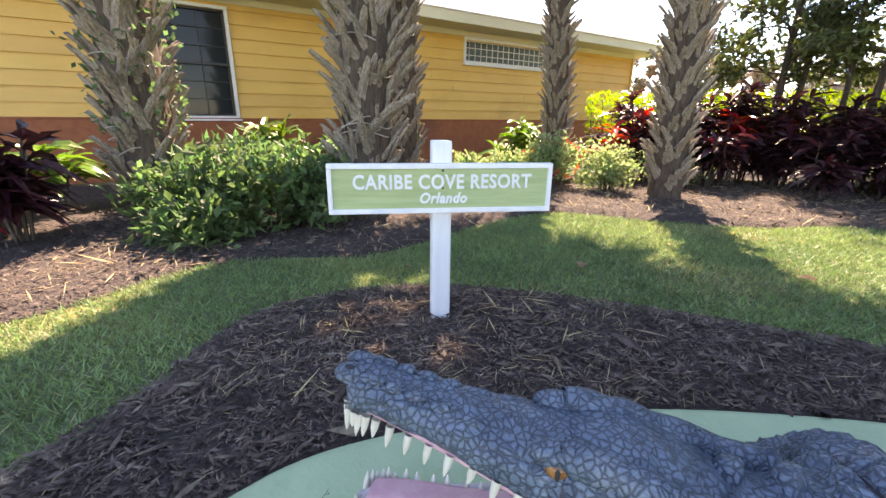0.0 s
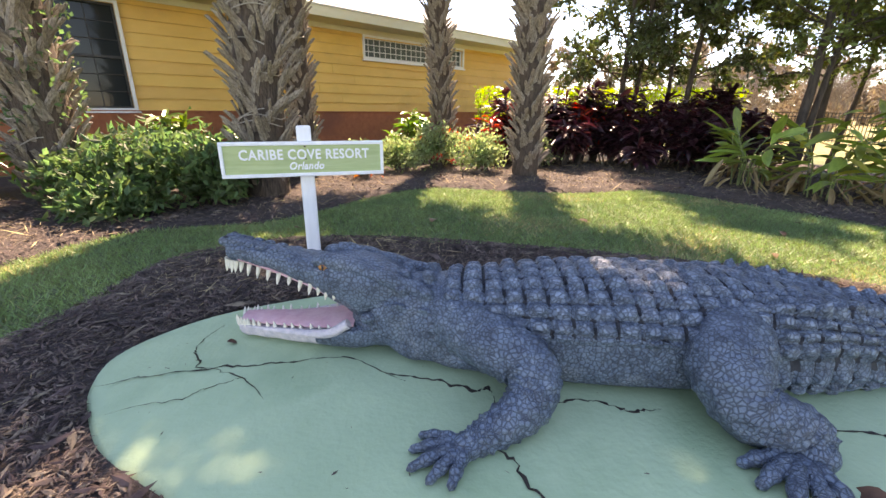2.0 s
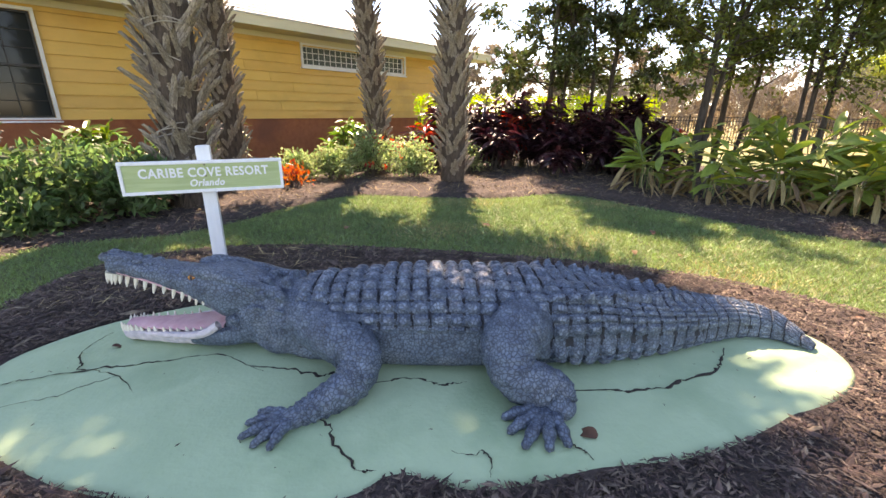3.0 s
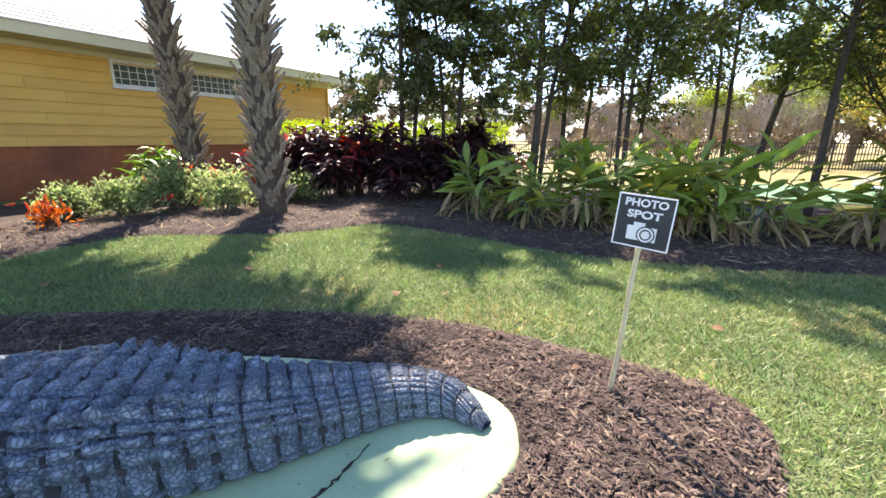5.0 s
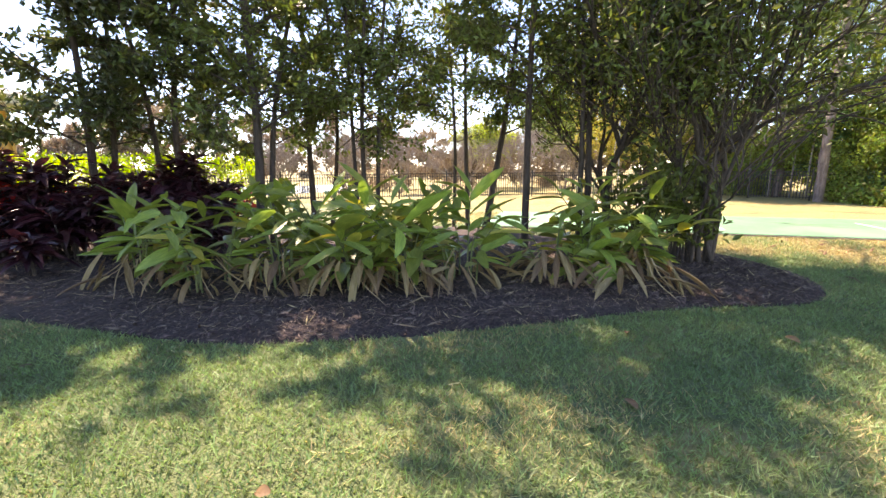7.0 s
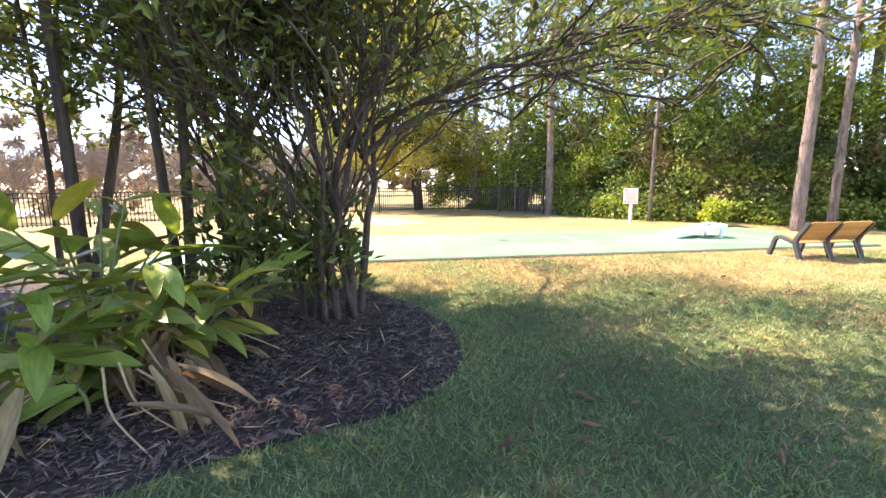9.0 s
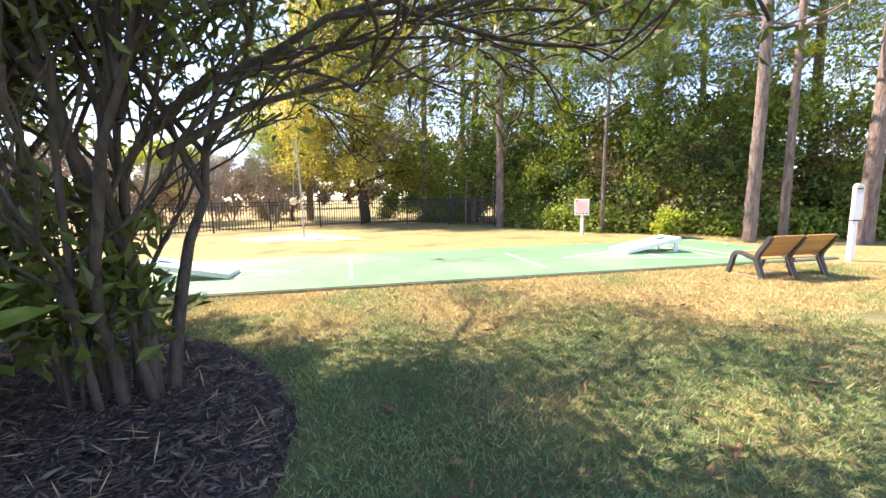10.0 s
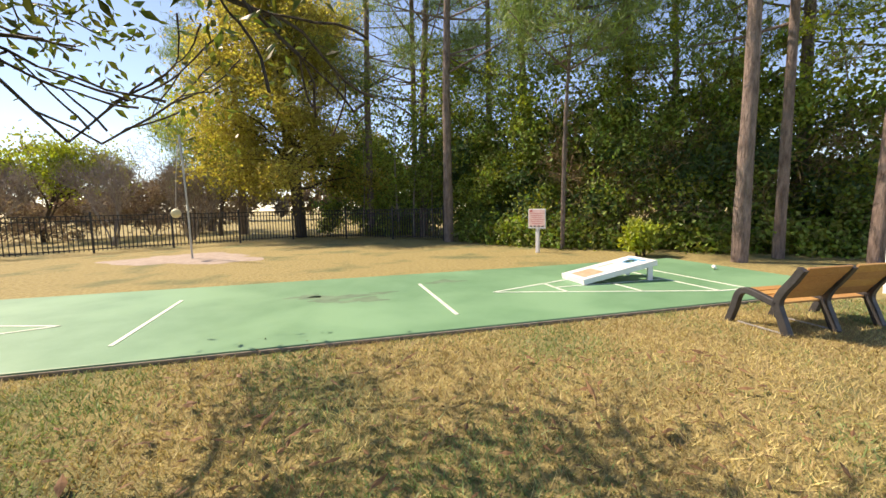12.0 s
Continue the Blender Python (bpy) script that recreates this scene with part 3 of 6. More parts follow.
base = part("base_wall", box((U1 - U0, 0.25, 1.0), ((U0 + U1) / 2, 0.10, 0.5), 0.004, 1), M["skirt"], house, "brick-red painted base wall")
part("base_wall", box((0.22, DEEP - 0.3, 1.0), (U1 - 0.1, DEEP / 2 + 0.12, 0.5)), M["skirt"], house)
part("base_cap", box((U1 - U0, 0.03, 0.03), ((U0 + U1) / 2, -0.035, 1.002), 0.006), M["skirt"], house)
PITCH = 0.222


def siding_board(a, b, z, top):
    """One lapped board: thicker at its lower edge."""
    s = Shape()
    h = top - z
    v = [(a, -0.010, z), (b, -0.010, z), (b, 0.024, top), (a, 0.024, top), (a, 0.029, z), (b, 0.029, z), (b, 0.029, top), (a, 0.029, top)]
    s.add(v, [(0, 1, 2, 3), (5, 4, 7, 6), (4, 5, 1, 0), (3, 2, 6, 7), (4, 0, 3, 7), (1, 5, 6, 2)])
    part("siding_board", s, M["siding"], house)


z = 1.005
while z < EAVE - 0.02:
    top = min(z + PITCH, EAVE)
    holes = [w for w in WINS if w[2] < top - 0.02 and w[3] > z + 0.02]
    marks = [U0] + [c for w in holes for c in (w[0] - 0.05, w[1] + 0.05)] + [U1 + 0.01]
    for a, b in zip(marks[::2], marks[1::2]):
        cut = a
        while b - cut > 6.0:                 # butt joints between board lengths
            nxt = cut + 3.2 + 1.6 * ((z * 7.3 + cut) % 1)
            siding_board(cut, nxt - 0.004, z, top - 0.003)
            cut = nxt
        siding_board(cut, b, z, top - 0.003)
    z += PITCH
# corner board, frieze, eaves and hipped roof
part("corner_board", box((0.09, 0.03, EAVE - 1.0), (U1 - 0.03, -0.022, (EAVE + 1) / 2), 0.005), M["siding"], house)
part("frieze", box((U1 - U0, 0.03, 0.11), ((U0 + U1) / 2, -0.024, EAVE - 0.055), 0.006), M["fascia"], house)
OV = 0.72
part("soffit", box((U1 - U0 + 2 * OV, OV, 0.02), ((U0 + U1) / 2, -OV / 2, EAVE + 0.01)), M["soffit"], house)
part("soffit", box((OV, DEEP, 0.02), (U1 + OV / 2, DEEP / 2, EAVE + 0.01)), M["soffit"], house)
part("fascia", box((U1 - U0 + 2 * OV, 0.03, 0.20), ((U0 + U1) / 2, -OV - 0.015, EAVE + 0.09), 0.006), M["fascia"], house)
part("fascia", box((0.03, DEEP + 2 * OV, 0.20), (U1 + OV + 0.015, DEEP / 2, EAVE + 0.09), 0.006), M["fascia"], house)
part("drip_edge", box((U1 - U0 + 2 * OV + 0.06, 0.05, 0.03), ((U0 + U1) / 2, -OV - 0.04, EAVE + 0.205), 0.006), M["trim"], house)
s = Shape()
e0, e1, y0, y1, ze = U0 - OV, U1 + OV + 0.04, -OV - 0.05, DEEP + OV, EAVE + 0.2
run = (y1 - y0) / 2
zr = ze + run * 0.36
s.add([(e0, y0, ze), (e1, y0, ze), (e1, y1, ze), (e0, y1, ze), (e0, (y0 + y1) / 2, zr), (e1 - run, (y0 + y1) / 2, zr)], [(0, 1, 5, 4), (3, 4, 5, 2)])
s.add([(e1, y0, ze), (e1, y1, ze), (e1 - run, (y0 + y1) / 2, zr)], [(0, 1, 2)])
s.add([(e0, y0, ze), (e0, y1, ze), (e0, (y0 + y1) / 2, zr)], [(0, 2, 1)])
roof = part("roof", s, M["shingle"], house, "pale grey shingle hip roof")
for q in range(1, 14):               # shingle courses, each a thin step along the slope
    t0 = q / 15
    x0, x1 = e0, e1 - run * t0
    bm = box((x1 - x0, 0.05, 0.012), ((x0 + x1) / 2, y0 + run * t0, ze + (zr - ze) * t0 + 0.004), 0.003, 1)
    part("shingle_course", bm, M["shingle"], roof)


def window(a, b, lo, hi, cols, rows, name, split=False, blocks=False):
    w = tagged(part(name, box((b - a, 0.008, hi - lo), ((a + b) / 2, 0.12, (lo + hi) / 2)), M["block_glass"] if blocks else M["glass"], house), "glass")
    t = 0.055
    for cx, cz, sx, sz in (((a + b) / 2, hi + t / 2, b - a + 2 * t, t), ((a + b) / 2, lo - t / 2, b - a + 2 * t, t), (a - t / 2, (lo + hi) / 2, t, hi - lo), (b + t / 2, (lo + hi) / 2, t, hi - lo)):
        part("window_casing", box((sx, 0.045, sz), (cx, -0.012, cz), 0.006), M["trim"], w, "white casing")
    part("window_sill", box((b - a + 0.16, 0.08, 0.03), ((a + b) / 2, -0.03, lo - t - 0.012), 0.006), M["trim"], w)
    dark = M["trim"] if blocks else M["dark_frame"]
    f = 0.03
    for cx, cz, sx, sz in (((a + b) / 2, hi - f / 2, b - a, f), ((a + b) / 2, lo + f / 2, b - a, f), (a + f / 2, (lo + hi) / 2, f, hi - lo), (b - f / 2, (lo + hi) / 2, f, hi - lo)):
        part("sash", box((sx, 0.05, sz), (cx, 0.07, cz), 0.004), dark, w)
    if split:
        part("sash", box((b - a, 0.05, 0.045), ((a + b) / 2, 0.065, (lo + hi) / 2), 0.004), dark, w)
    for q in range(1, cols):
        x = a + (b - a) * q / cols
        part("muntin", box((0.016, 0.02, hi - lo), (x, 0.10, (lo + hi) / 2), 0.003, 1), dark, w)
    for q in range(1, rows):
        part("muntin", box((b - a, 0.02, 0.016), ((a + b) / 2, 0.101, lo + (hi - lo) * q / rows), 0.003, 1), dark, w)
    return w


window(*WINS[0], 3, 6, "window", split=True)
window(*WINS[1], 20, 3, "block_window", blocks=True)

# ---- crocodile statue ----
def grid_faces(nu, nv, wrap=True):
    i, j = np.meshgrid(np.arange(nu - 1), np.arange(nv if wrap else nv - 1), indexing="ij")
    k = (j + 1) % nv
    return np.stack([i * nv + j, (i + 1) * nv + j, (i + 1) * nv + k, i * nv + k], -1).reshape(-1, 4)


def wave(x, period):
    """0 in the middle of each cell, 1 at its borders."""
    return np.abs(((x / period) % 1) - 0.5) * 2


def spine(a):
    """Angle away from the spine: 0 on it, half a turn on the belly."""
    return (a - np.pi / 2 + np.pi) % (2 * np.pi) - np.pi


def tail_share(al):
    return np.clip((al - 1.25) / 0.45, 0, 1)


def loft(path, half, low, high, nu, nv, relief=None):
    """A body along a path: at each place a rounded section between two heights, flatter above on the tail, with relief pushed outward."""
    p, w, lo, hi = curve(path, nu), curve(np.c_[half, half], nu)[:, 0], curve(np.c_[low, low], nu)[:, 0], curve(np.c_[high, high], nu)[:, 0]
    t = unit(np.gradient(p, axis=0))
    side = np.stack([t[:, 1], -t[:, 0]], -1)
    a = np.linspace(0, 2 * np.pi, nv, endpoint=False)
    along = np.r_[0, np.cumsum(np.linalg.norm(np.diff(p, axis=0), axis=1))]
    square = (2.15 + 1.3 * tail_share(along) * np.clip((2.75 - along) / 0.4, 0, 1))[:, None]
    ca, sa = np.cos(a)[None], np.sin(a)[None]
    sc = np.sign(ca) * np.abs(ca) ** (2 / square)
    ss = np.where(sa > 0, np.abs(sa) ** (2 / square), -np.abs(sa) ** 0.45)
    sc = np.where(sa > 0, sc, np.sign(ca) * np.abs(ca) ** 0.6)
    push = relief(along[:, None], a[None]) if relief else np.zeros((nu, nv))
    mid, tall = (lo + hi) / 2, (hi - lo) / 2
    r = w[:, None] * sc + push * ca
    xy = p[:, None] + side[:, None] * r[..., None]
    z = mid[:, None] + tall[:, None] * ss + push * sa
    return np.concatenate([xy, z[..., None]], -1).reshape(-1, 3), grid_faces(nu, nv), along


CELL, STEP = 0.26, 0.079          # a back plate across (angle) and along (metres)


def plate_shape(al, a):
    """Plate (0 in its grooves, 1 on top), the oval keel on it, and where plates lie at all."""
    across = spine(a)
    al = al + 0.004 * np.sin(al * 23) + 0.010 * np.cos(across * 1.3)
    row, lng = wave(across + 0.012 * np.sin(al * 17), CELL), wave(al, STEP)
    plate = np.clip((1 - row**9) * (1 - lng**7) * 1.15, 0, 1)
    keel = np.clip(1.2 - np.hypot(row / 0.72, lng / 0.74) ** 3, 0, 1)
    reach = 1.45 + 0.85 * tail_share(al)
    there = np.clip((reach - np.abs(across)) / 0.12, 0, 1) * np.clip((al - 0.30) / 0.06, 0, 1)
    return plate, keel, there, across


def scutes(al, a):
    """Rows of raised keeled plates on the back, pebbled flanks, and on the tail two saw crests that run into one."""
    plate, keel, there, across = plate_shape(al, a)
    lane, cell = np.floor(across / CELL), np.floor(al / STEP)
    odd = 0.75 + 0.25 * np.sin(lane * 12.9898 + cell * 78.233)
    tail = tail_share(al)
    fade = np.clip((2.95 - al) / 1.3, 0.30, 1)
    tooth = ((al / 0.068) % 1)
    edge = 0.80 * np.clip((2.35 - al) / 0.9, 0, 1)
    crest = np.exp(-((np.abs(across) - edge) / 0.13) ** 2) * tail * (0.30 + 0.70 * tooth)
    pebble = (1 - wave(across + 0.06 * np.sin(al * 90), 0.13) ** 4) * (1 - wave(al + 0.012 * np.sin(across * 24), 0.030) ** 4)
    fold = 0.008 * np.sin(al * 31 + 2.5 * np.sin(across * 2)) * np.clip((0.45 - al) / 0.2, 0, 1)
    nape = np.clip((al - 0.02) / 0.05, 0, 1) * np.clip((0.34 - al) / 0.04, 0, 1) * np.clip((1.15 - np.abs(across)) / 0.15, 0, 1)
    knob = np.clip(1.2 - np.hypot(wave(across, 0.46) / 0.62, wave(al + 0.02, 0.105) / 0.62) ** 3, 0, 1)
    return ((0.020 * plate + 0.018 * keel * odd) * fade * there + 0.006 * pebble * (1 - there) * (1 - nape) + 0.048 * crest * np.clip((2.9 - al) / 0.8, 0.2, 1) + fold * (1 - nape) + 0.042 * knob * nape)


statue = Shape()
body_path = [(-0.20, 0.545), (-0.05, 0.50), (0.2, 0.43), (0.6, 0.34), (1.0, 0.25), (1.4, 0.16), (1.8, 0.10), (2.15, 0.08), (2.42, 0.03), (2.58, -0.07), (2.65, -0.24)]
body_half = [0.13, 0.17, 0.24, 0.30, 0.31, 0.27, 0.21, 0.155, 0.105, 0.075, 0.025]
body_low = [0.13, 0.07, 0.06, 0.055, 0.055, 0.055, 0.055, 0.055, 0.06, 0.065, 0.07]
body_high = [0.40, 0.405, 0.415, 0.45, 0.445, 0.405, 0.325, 0.265, 0.235, 0.19, 0.085]
NU, NV = 560, 256
v, f, al = loft(body_path, body_half, body_low, body_high, NU, NV, scutes)
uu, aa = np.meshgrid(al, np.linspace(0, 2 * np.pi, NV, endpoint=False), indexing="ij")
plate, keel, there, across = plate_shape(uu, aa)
# groove faces get the painted shade, keel tops the painted highlight
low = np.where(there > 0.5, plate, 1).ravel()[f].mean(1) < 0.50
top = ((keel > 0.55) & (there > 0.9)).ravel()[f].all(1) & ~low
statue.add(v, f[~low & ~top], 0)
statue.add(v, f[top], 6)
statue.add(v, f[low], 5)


def ball(at, size, mi, nu=14, nv=20, turn=0.0):
    """A rounded lump."""
    a, b = np.meshgrid(np.linspace(0, np.pi, nu), np.linspace(0, 2 * np.pi, nv, endpoint=False), indexing="ij")
    p = np.stack([np.sin(a) * np.cos(b), np.sin(a) * np.sin(b), np.cos(a)], -1).reshape(-1, 3) * size
    c, d = math.cos(turn), math.sin(turn)
    p = np.c_[p[:, 0] * c - p[:, 1] * d, p[:, 0] * d + p[:, 1] * c, p[:, 2]]
    statue.add(p + np.asarray(at), grid_faces(nu, nv), mi)


def slanted(path3, half, thick_up, thick_down, nu, nv, relief=0.0, square=2.4):
    """A jaw: sections across a path in space, with their own thickness above and below it."""
    p = curve(path3, nu)
    w, tu, td = (curve(np.c_[q, q], nu)[:, 0] for q in (half, thick_up, thick_down))
    t = unit(np.gradient(p, axis=0))
    side = unit(np.cross(t, [0, 0, 1.0]))
    up = np.cross(side, t)
    a = np.linspace(0, 2 * np.pi, nv, endpoint=False)
    sc, ss = np.sign(np.cos(a)) * np.abs(np.cos(a)) ** (2 / square), np.sign(np.sin(a)) * np.abs(np.sin(a)) ** (2 / square)
    s = np.linspace(0, 1, nu)[:, None]
    bump = relief * np.sin(s * 60 + 3 * np.cos(a * 3)[None]) * np.cos(a * 5 + s * 20)
    r = w[:, None] * sc + bump * np.cos(a)
    h = np.where(ss > 0, tu[:, None] * ss, td[:, None] * ss) + bump * np.sin(a)
    v = p[:, None] + side[:, None] * r[..., None] + up[:, None] * h[..., None]
    return v.reshape(-1, 3), grid_faces(nu, nv), p, side, up, w


# upper jaw and skull
upper = [(-0.03, 0.51, 0.36), (-0.21, 0.545, 0.378), (-0.33, 0.572, 0.398), (-0.45, 0.602, 0.422), (-0.61, 0.645, 0.458), (-0.75, 0.685, 0.486), (-0.815, 0.70, 0.496), (-0.845, 0.708, 0.498)]
v, f, up_p, up_side, up_up, up_w = slanted(upper, [0.11, 0.15, 0.138, 0.108, 0.080, 0.068, 0.060, 0.012], [0.03, 0.098, 0.098, 0.064, 0.048, 0.044, 0.050, 0.012], [0.10, 0.16, 0.120, 0.076, 0.052, 0.046, 0.046, 0.012], 120, 64, 0.0034)
statue.add(v, f, 0)
# lower jaw: a scoop with a pink floor
lower = [(-0.12, 0.53, 0.235), (-0.27, 0.56, 0.180), (-0.41, 0.60, 0.155), (-0.58, 0.65, 0.138), (-0.73, 0.695, 0.132), (-0.81, 0.715, 0.132), (-0.845, 0.726, 0.132)]
v, f, lo_p, lo_side, lo_up, lo_w = slanted(lower, [0.13, 0.145, 0.125, 0.095, 0.075, 0.06, 0.012], [0.02, 0.02, 0.012, 0.01, 0.01, 0.01, 0.004], [0.12, 0.105, 0.085, 0.070, 0.062, 0.055, 0.012], 80, 40, 0.0026, 3.0)
statue.add(v, f[29 * 40:], 2)
statue.add(v, f[:29 * 40], 0)
v, f, *_ = slanted([(x, y, z + 0.022) for x, y, z in lower[1:-1]], [0.12, 0.105, 0.08, 0.062, 0.042], [0.018] * 5, [0.012] * 5, 40, 20, 0.001, 2.0)
statue.add(v, f, 1)
# throat and roof of the mouth
v, f, *_ = slanted([(-0.14, 0.53, 0.285), (-0.30, 0.56, 0.30), (-0.46, 0.602, 0.368), (-0.66, 0.655, 0.43), (-0.8, 0.692, 0.464)], [0.10, 0.105, 0.088, 0.062, 0.045], [0.02] * 5, [0.012] * 5, 40, 20, 0.0, 2.0)
statue.add(v, f, 1)
v, f = tube(curve([(-0.13, 0.53, 0.20), (-0.19, 0.535, 0.265), (-0.17, 0.525, 0.33)], 12), [0.10, 0.11, 0.115, 0.118, 0.12, 0.12, 0.12, 0.12, 0.118, 0.115, 0.11, 0.10], 24)
statue.add(v, f, 0)


def cone(at, way, length, r, mi):
    way = np.asarray(way, float) / np.linalg.norm(way)
    pts = [np.asarray(at) - way * 0.008, np.asarray(at) + way * length * 0.45, np.asarray(at) + way * length * 0.85, np.asarray(at) + way * length]
    v, f = tube(pts, [r, r * 0.8, r * 0.35, r * 0.05], 7)
    statue.add(v, f, mi)


rng = np.random.default_rng(3)
for sgn in (1, -1):
    for q in np.linspace(0.30, 0.965, 17):
        i = int(q * 119)
        at = up_p[i] + sgn * up_side[i] * up_w[i] * 0.86 - up_up[i] * 0.045
        cone(at, -up_up[i] + sgn * 0.15 * up_side[i], rng.uniform(0.030, 0.052), 0.0105, 3)
    for q in np.linspace(0.26, 0.95, 17):
        i = int(q * 79)
        at = lo_p[i] + sgn * lo_side[i] * lo_w[i] * 0.86 + lo_up[i] * 0.004
        cone(at, lo_up[i] + sgn * 0.2 * lo_side[i], rng.uniform(0.030, 0.048), 0.0105, 3)
    # brow, eye, the ridge of the skull behind it, nostril and lip
    i = int(0.375 * 119)
    turn = math.atan2(up_side[i][1], up_side[i][0]) - np.pi / 2
    c = up_p[i] + sgn * up_side[i] * 0.078 + up_up[i] * 0.056
    ball(c + up_up[i] * 0.012, (0.062, 0.030, 0.028), 0, turn=turn)
    ball(c - up_up[i] * 0.024 + sgn * up_side[i] * 0.012, (0.052, 0.026, 0.014), 6, turn=turn)
    ball(c + sgn * up_side[i] * 0.019 - up_up[i] * 0.006, (0.023, 0.016, 0.020), 4, turn=turn)
    ball(c + sgn * up_side[i] * 0.033 - up_up[i] * 0.006, (0.005, 0.004, 0.014), 5, 8, 10, turn)
    ridge = curve([c + up_up[i] * 0.02, up_p[28] + sgn * up_side[28] * 0.095 + up_up[28] * 0.075, up_p[12] + sgn * up_side[12] * 0.105 + up_up[12] * 0.055, np.array([0.02, 0.50, 0.37]) + sgn * np.array([0.03, 0.11, 0])], 24)
    statue.add(*tube(ridge, 0.030 + 0.007 * np.abs(np.sin(np.linspace(0, 11, 24))), 12), 0)
    for q in np.linspace(0.48, 0.86, 8):           # low knobs along the snout
        k = int(q * 119)
        ball(up_p[k] + sgn * up_side[k] * up_w[k] * 0.55 + up_up[k] * 0.040, (0.026, 0.014, 0.012), 0, 8, 10, turn)
    k = int(0.90 * 119)
    ball(up_p[k] + sgn * up_side[k] * 0.026 + up_up[k] * 0.036, (0.040, 0.026, 0.024), 0, turn=turn)
    ball(up_p[k] + sgn * up_side[k] * 0.034 + up_up[k] * 0.058, (0.012, 0.007, 0.005), 5, 8, 10, turn)
    lip = curve([lo_p[60] + sgn * lo_side[60] * lo_w[60] * 0.95, lo_p[42] + sgn * lo_side[42] * lo_w[42] * 0.97, lo_p[24] + sgn * lo_side[24] * 0.138 + (0, 0, 0.010), lo_p[15] + sgn * lo_side[15] * 0.130 + (0, 0, 0.045)], 26)
    statue.add(*tube(lip, np.interp(np.linspace(0, 1, 26), [0, 0.6, 1], [0.008, 0.020, 0.022]), 10), 2)
    for q in range(9):                              # wrinkled jowl behind the mouth
        at = np.array([-0.17, 0.535, 0.20]) + sgn * lo_side[6] * (0.128 - 0.004 * q) + (-0.045 + 0.024 * q, 0.004 * q, 0.055 - 0.016 * (q % 5))
        ball(at, (0.034, 0.022, 0.026), 0, 8, 12, 0.4 * q)
ball((-0.165, 0.535, 0.185), (0.15, 0.145, 0.115), 0, 18, 28)      # swollen cheek at the hinge


def limb(points, radii, wrinkle=0.006):
    """A leg: creased across its length and knobbed all over, closed at its lower end."""
    nu, nv = 90, 44
    c = curve(points, nu)
    r = curve(np.c_[radii, radii], nu)[:, 0]
    v, f = tube(c, r, nv)
    u, a = np.meshgrid(np.linspace(0, 1, nu), np.linspace(0, 2 * np.pi, nv, endpoint=False), indexing="ij")
    crease = wrinkle * (1 - np.abs(np.sin(u * 46 + 1.1 * np.sin(a * 2) + 0.6 * np.sin(a * 5 + u * 9))) ** 0.5 * 1.6)
    knob = 0.0045 * np.sin(a * 9 + 2 * np.sin(u * 30)) * np.sin(u * 75)
    out = unit(v - np.repeat(c, nv, 0))
    statue.add(v + out * (crease + knob).ravel()[:, None], f, 0)
    ball(c[-1], (r[-1] * 1.25, r[-1] * 1.15, r[-1] * 0.95), 0)


def foot(wrist, heading, spread, length, r):
    """Five knuckled toes on a flat palm."""
    d0 = np.array([math.cos(heading), math.sin(heading), 0])
    ball(np.asarray(wrist) + d0 * length * 0.22 + (0, 0, -0.004), (length * 0.36, length * 0.27, r * 1.25), 0, turn=heading)
    for q in np.linspace(-spread, spread, 5):
        d = np.array([math.cos(heading + q), math.sin(heading + q), 0])
        tip = np.asarray(wrist) + d * length * (1 - 0.25 * abs(q))
        tip[2] = 0.076
        c = curve([wrist, np.asarray(wrist) * 0.45 + tip * 0.55 + (0, 0, 0.012), tip], 16)
        taper = r * np.interp(np.linspace(0, 1, 16), [0, 0.4, 0.75, 0.93, 1], [1.15, 1.05, 0.92, 0.62, 0.12])
        statue.add(*tube(c, taper * (1 + 0.13 * np.sin(np.linspace(0, 22, 16))), 10), 0)


# near legs, then the far pair
limb([(0.10, 0.36, 0.27), (0.22, 0.17, 0.25), (0.33, 0.02, 0.215), (0.29, -0.08, 0.15), (0.15, -0.14, 0.105), (0.06, -0.17, 0.088)], [0.13, 0.115, 0.10, 0.082, 0.06, 0.042])
foot((0.07, -0.165, 0.09), radians(196), 0.75, 0.21, 0.020)
limb([(1.12, 0.18, 0.26), (1.08, 0.0, 0.27), (0.98, -0.13, 0.26), (0.97, -0.25, 0.185), (1.10, -0.32, 0.135), (1.10, -0.37, 0.10)], [0.15, 0.155, 0.135, 0.105, 0.085, 0.055])
foot((1.06, -0.355, 0.092), radians(222), 0.75, 0.25, 0.025)
limb([(0.3, 0.52, 0.26), (0.36, 0.70, 0.24), (0.36, 0.82, 0.17), (0.22, 0.88, 0.10)], [0.12, 0.105, 0.08, 0.045])
foot((0.23, 0.87, 0.09), radians(150), 0.7, 0.2, 0.02)
limb([(1.2, 0.33, 0.26), (1.25, 0.52, 0.25), (1.18, 0.66, 0.17), (1.08, 0.72, 0.10)], [0.14, 0.13, 0.09, 0.05])
foot((1.09, 0.72, 0.092), radians(140), 0.7, 0.22, 0.022)
tagged(part("crocodile_statue", statue, [M["skin"], M["mouth"], M["jaw_pale"], M["tooth"], M["amber"], M["groove"], M["skin_highlight"]], smooth=True),
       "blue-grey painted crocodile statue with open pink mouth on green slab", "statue")

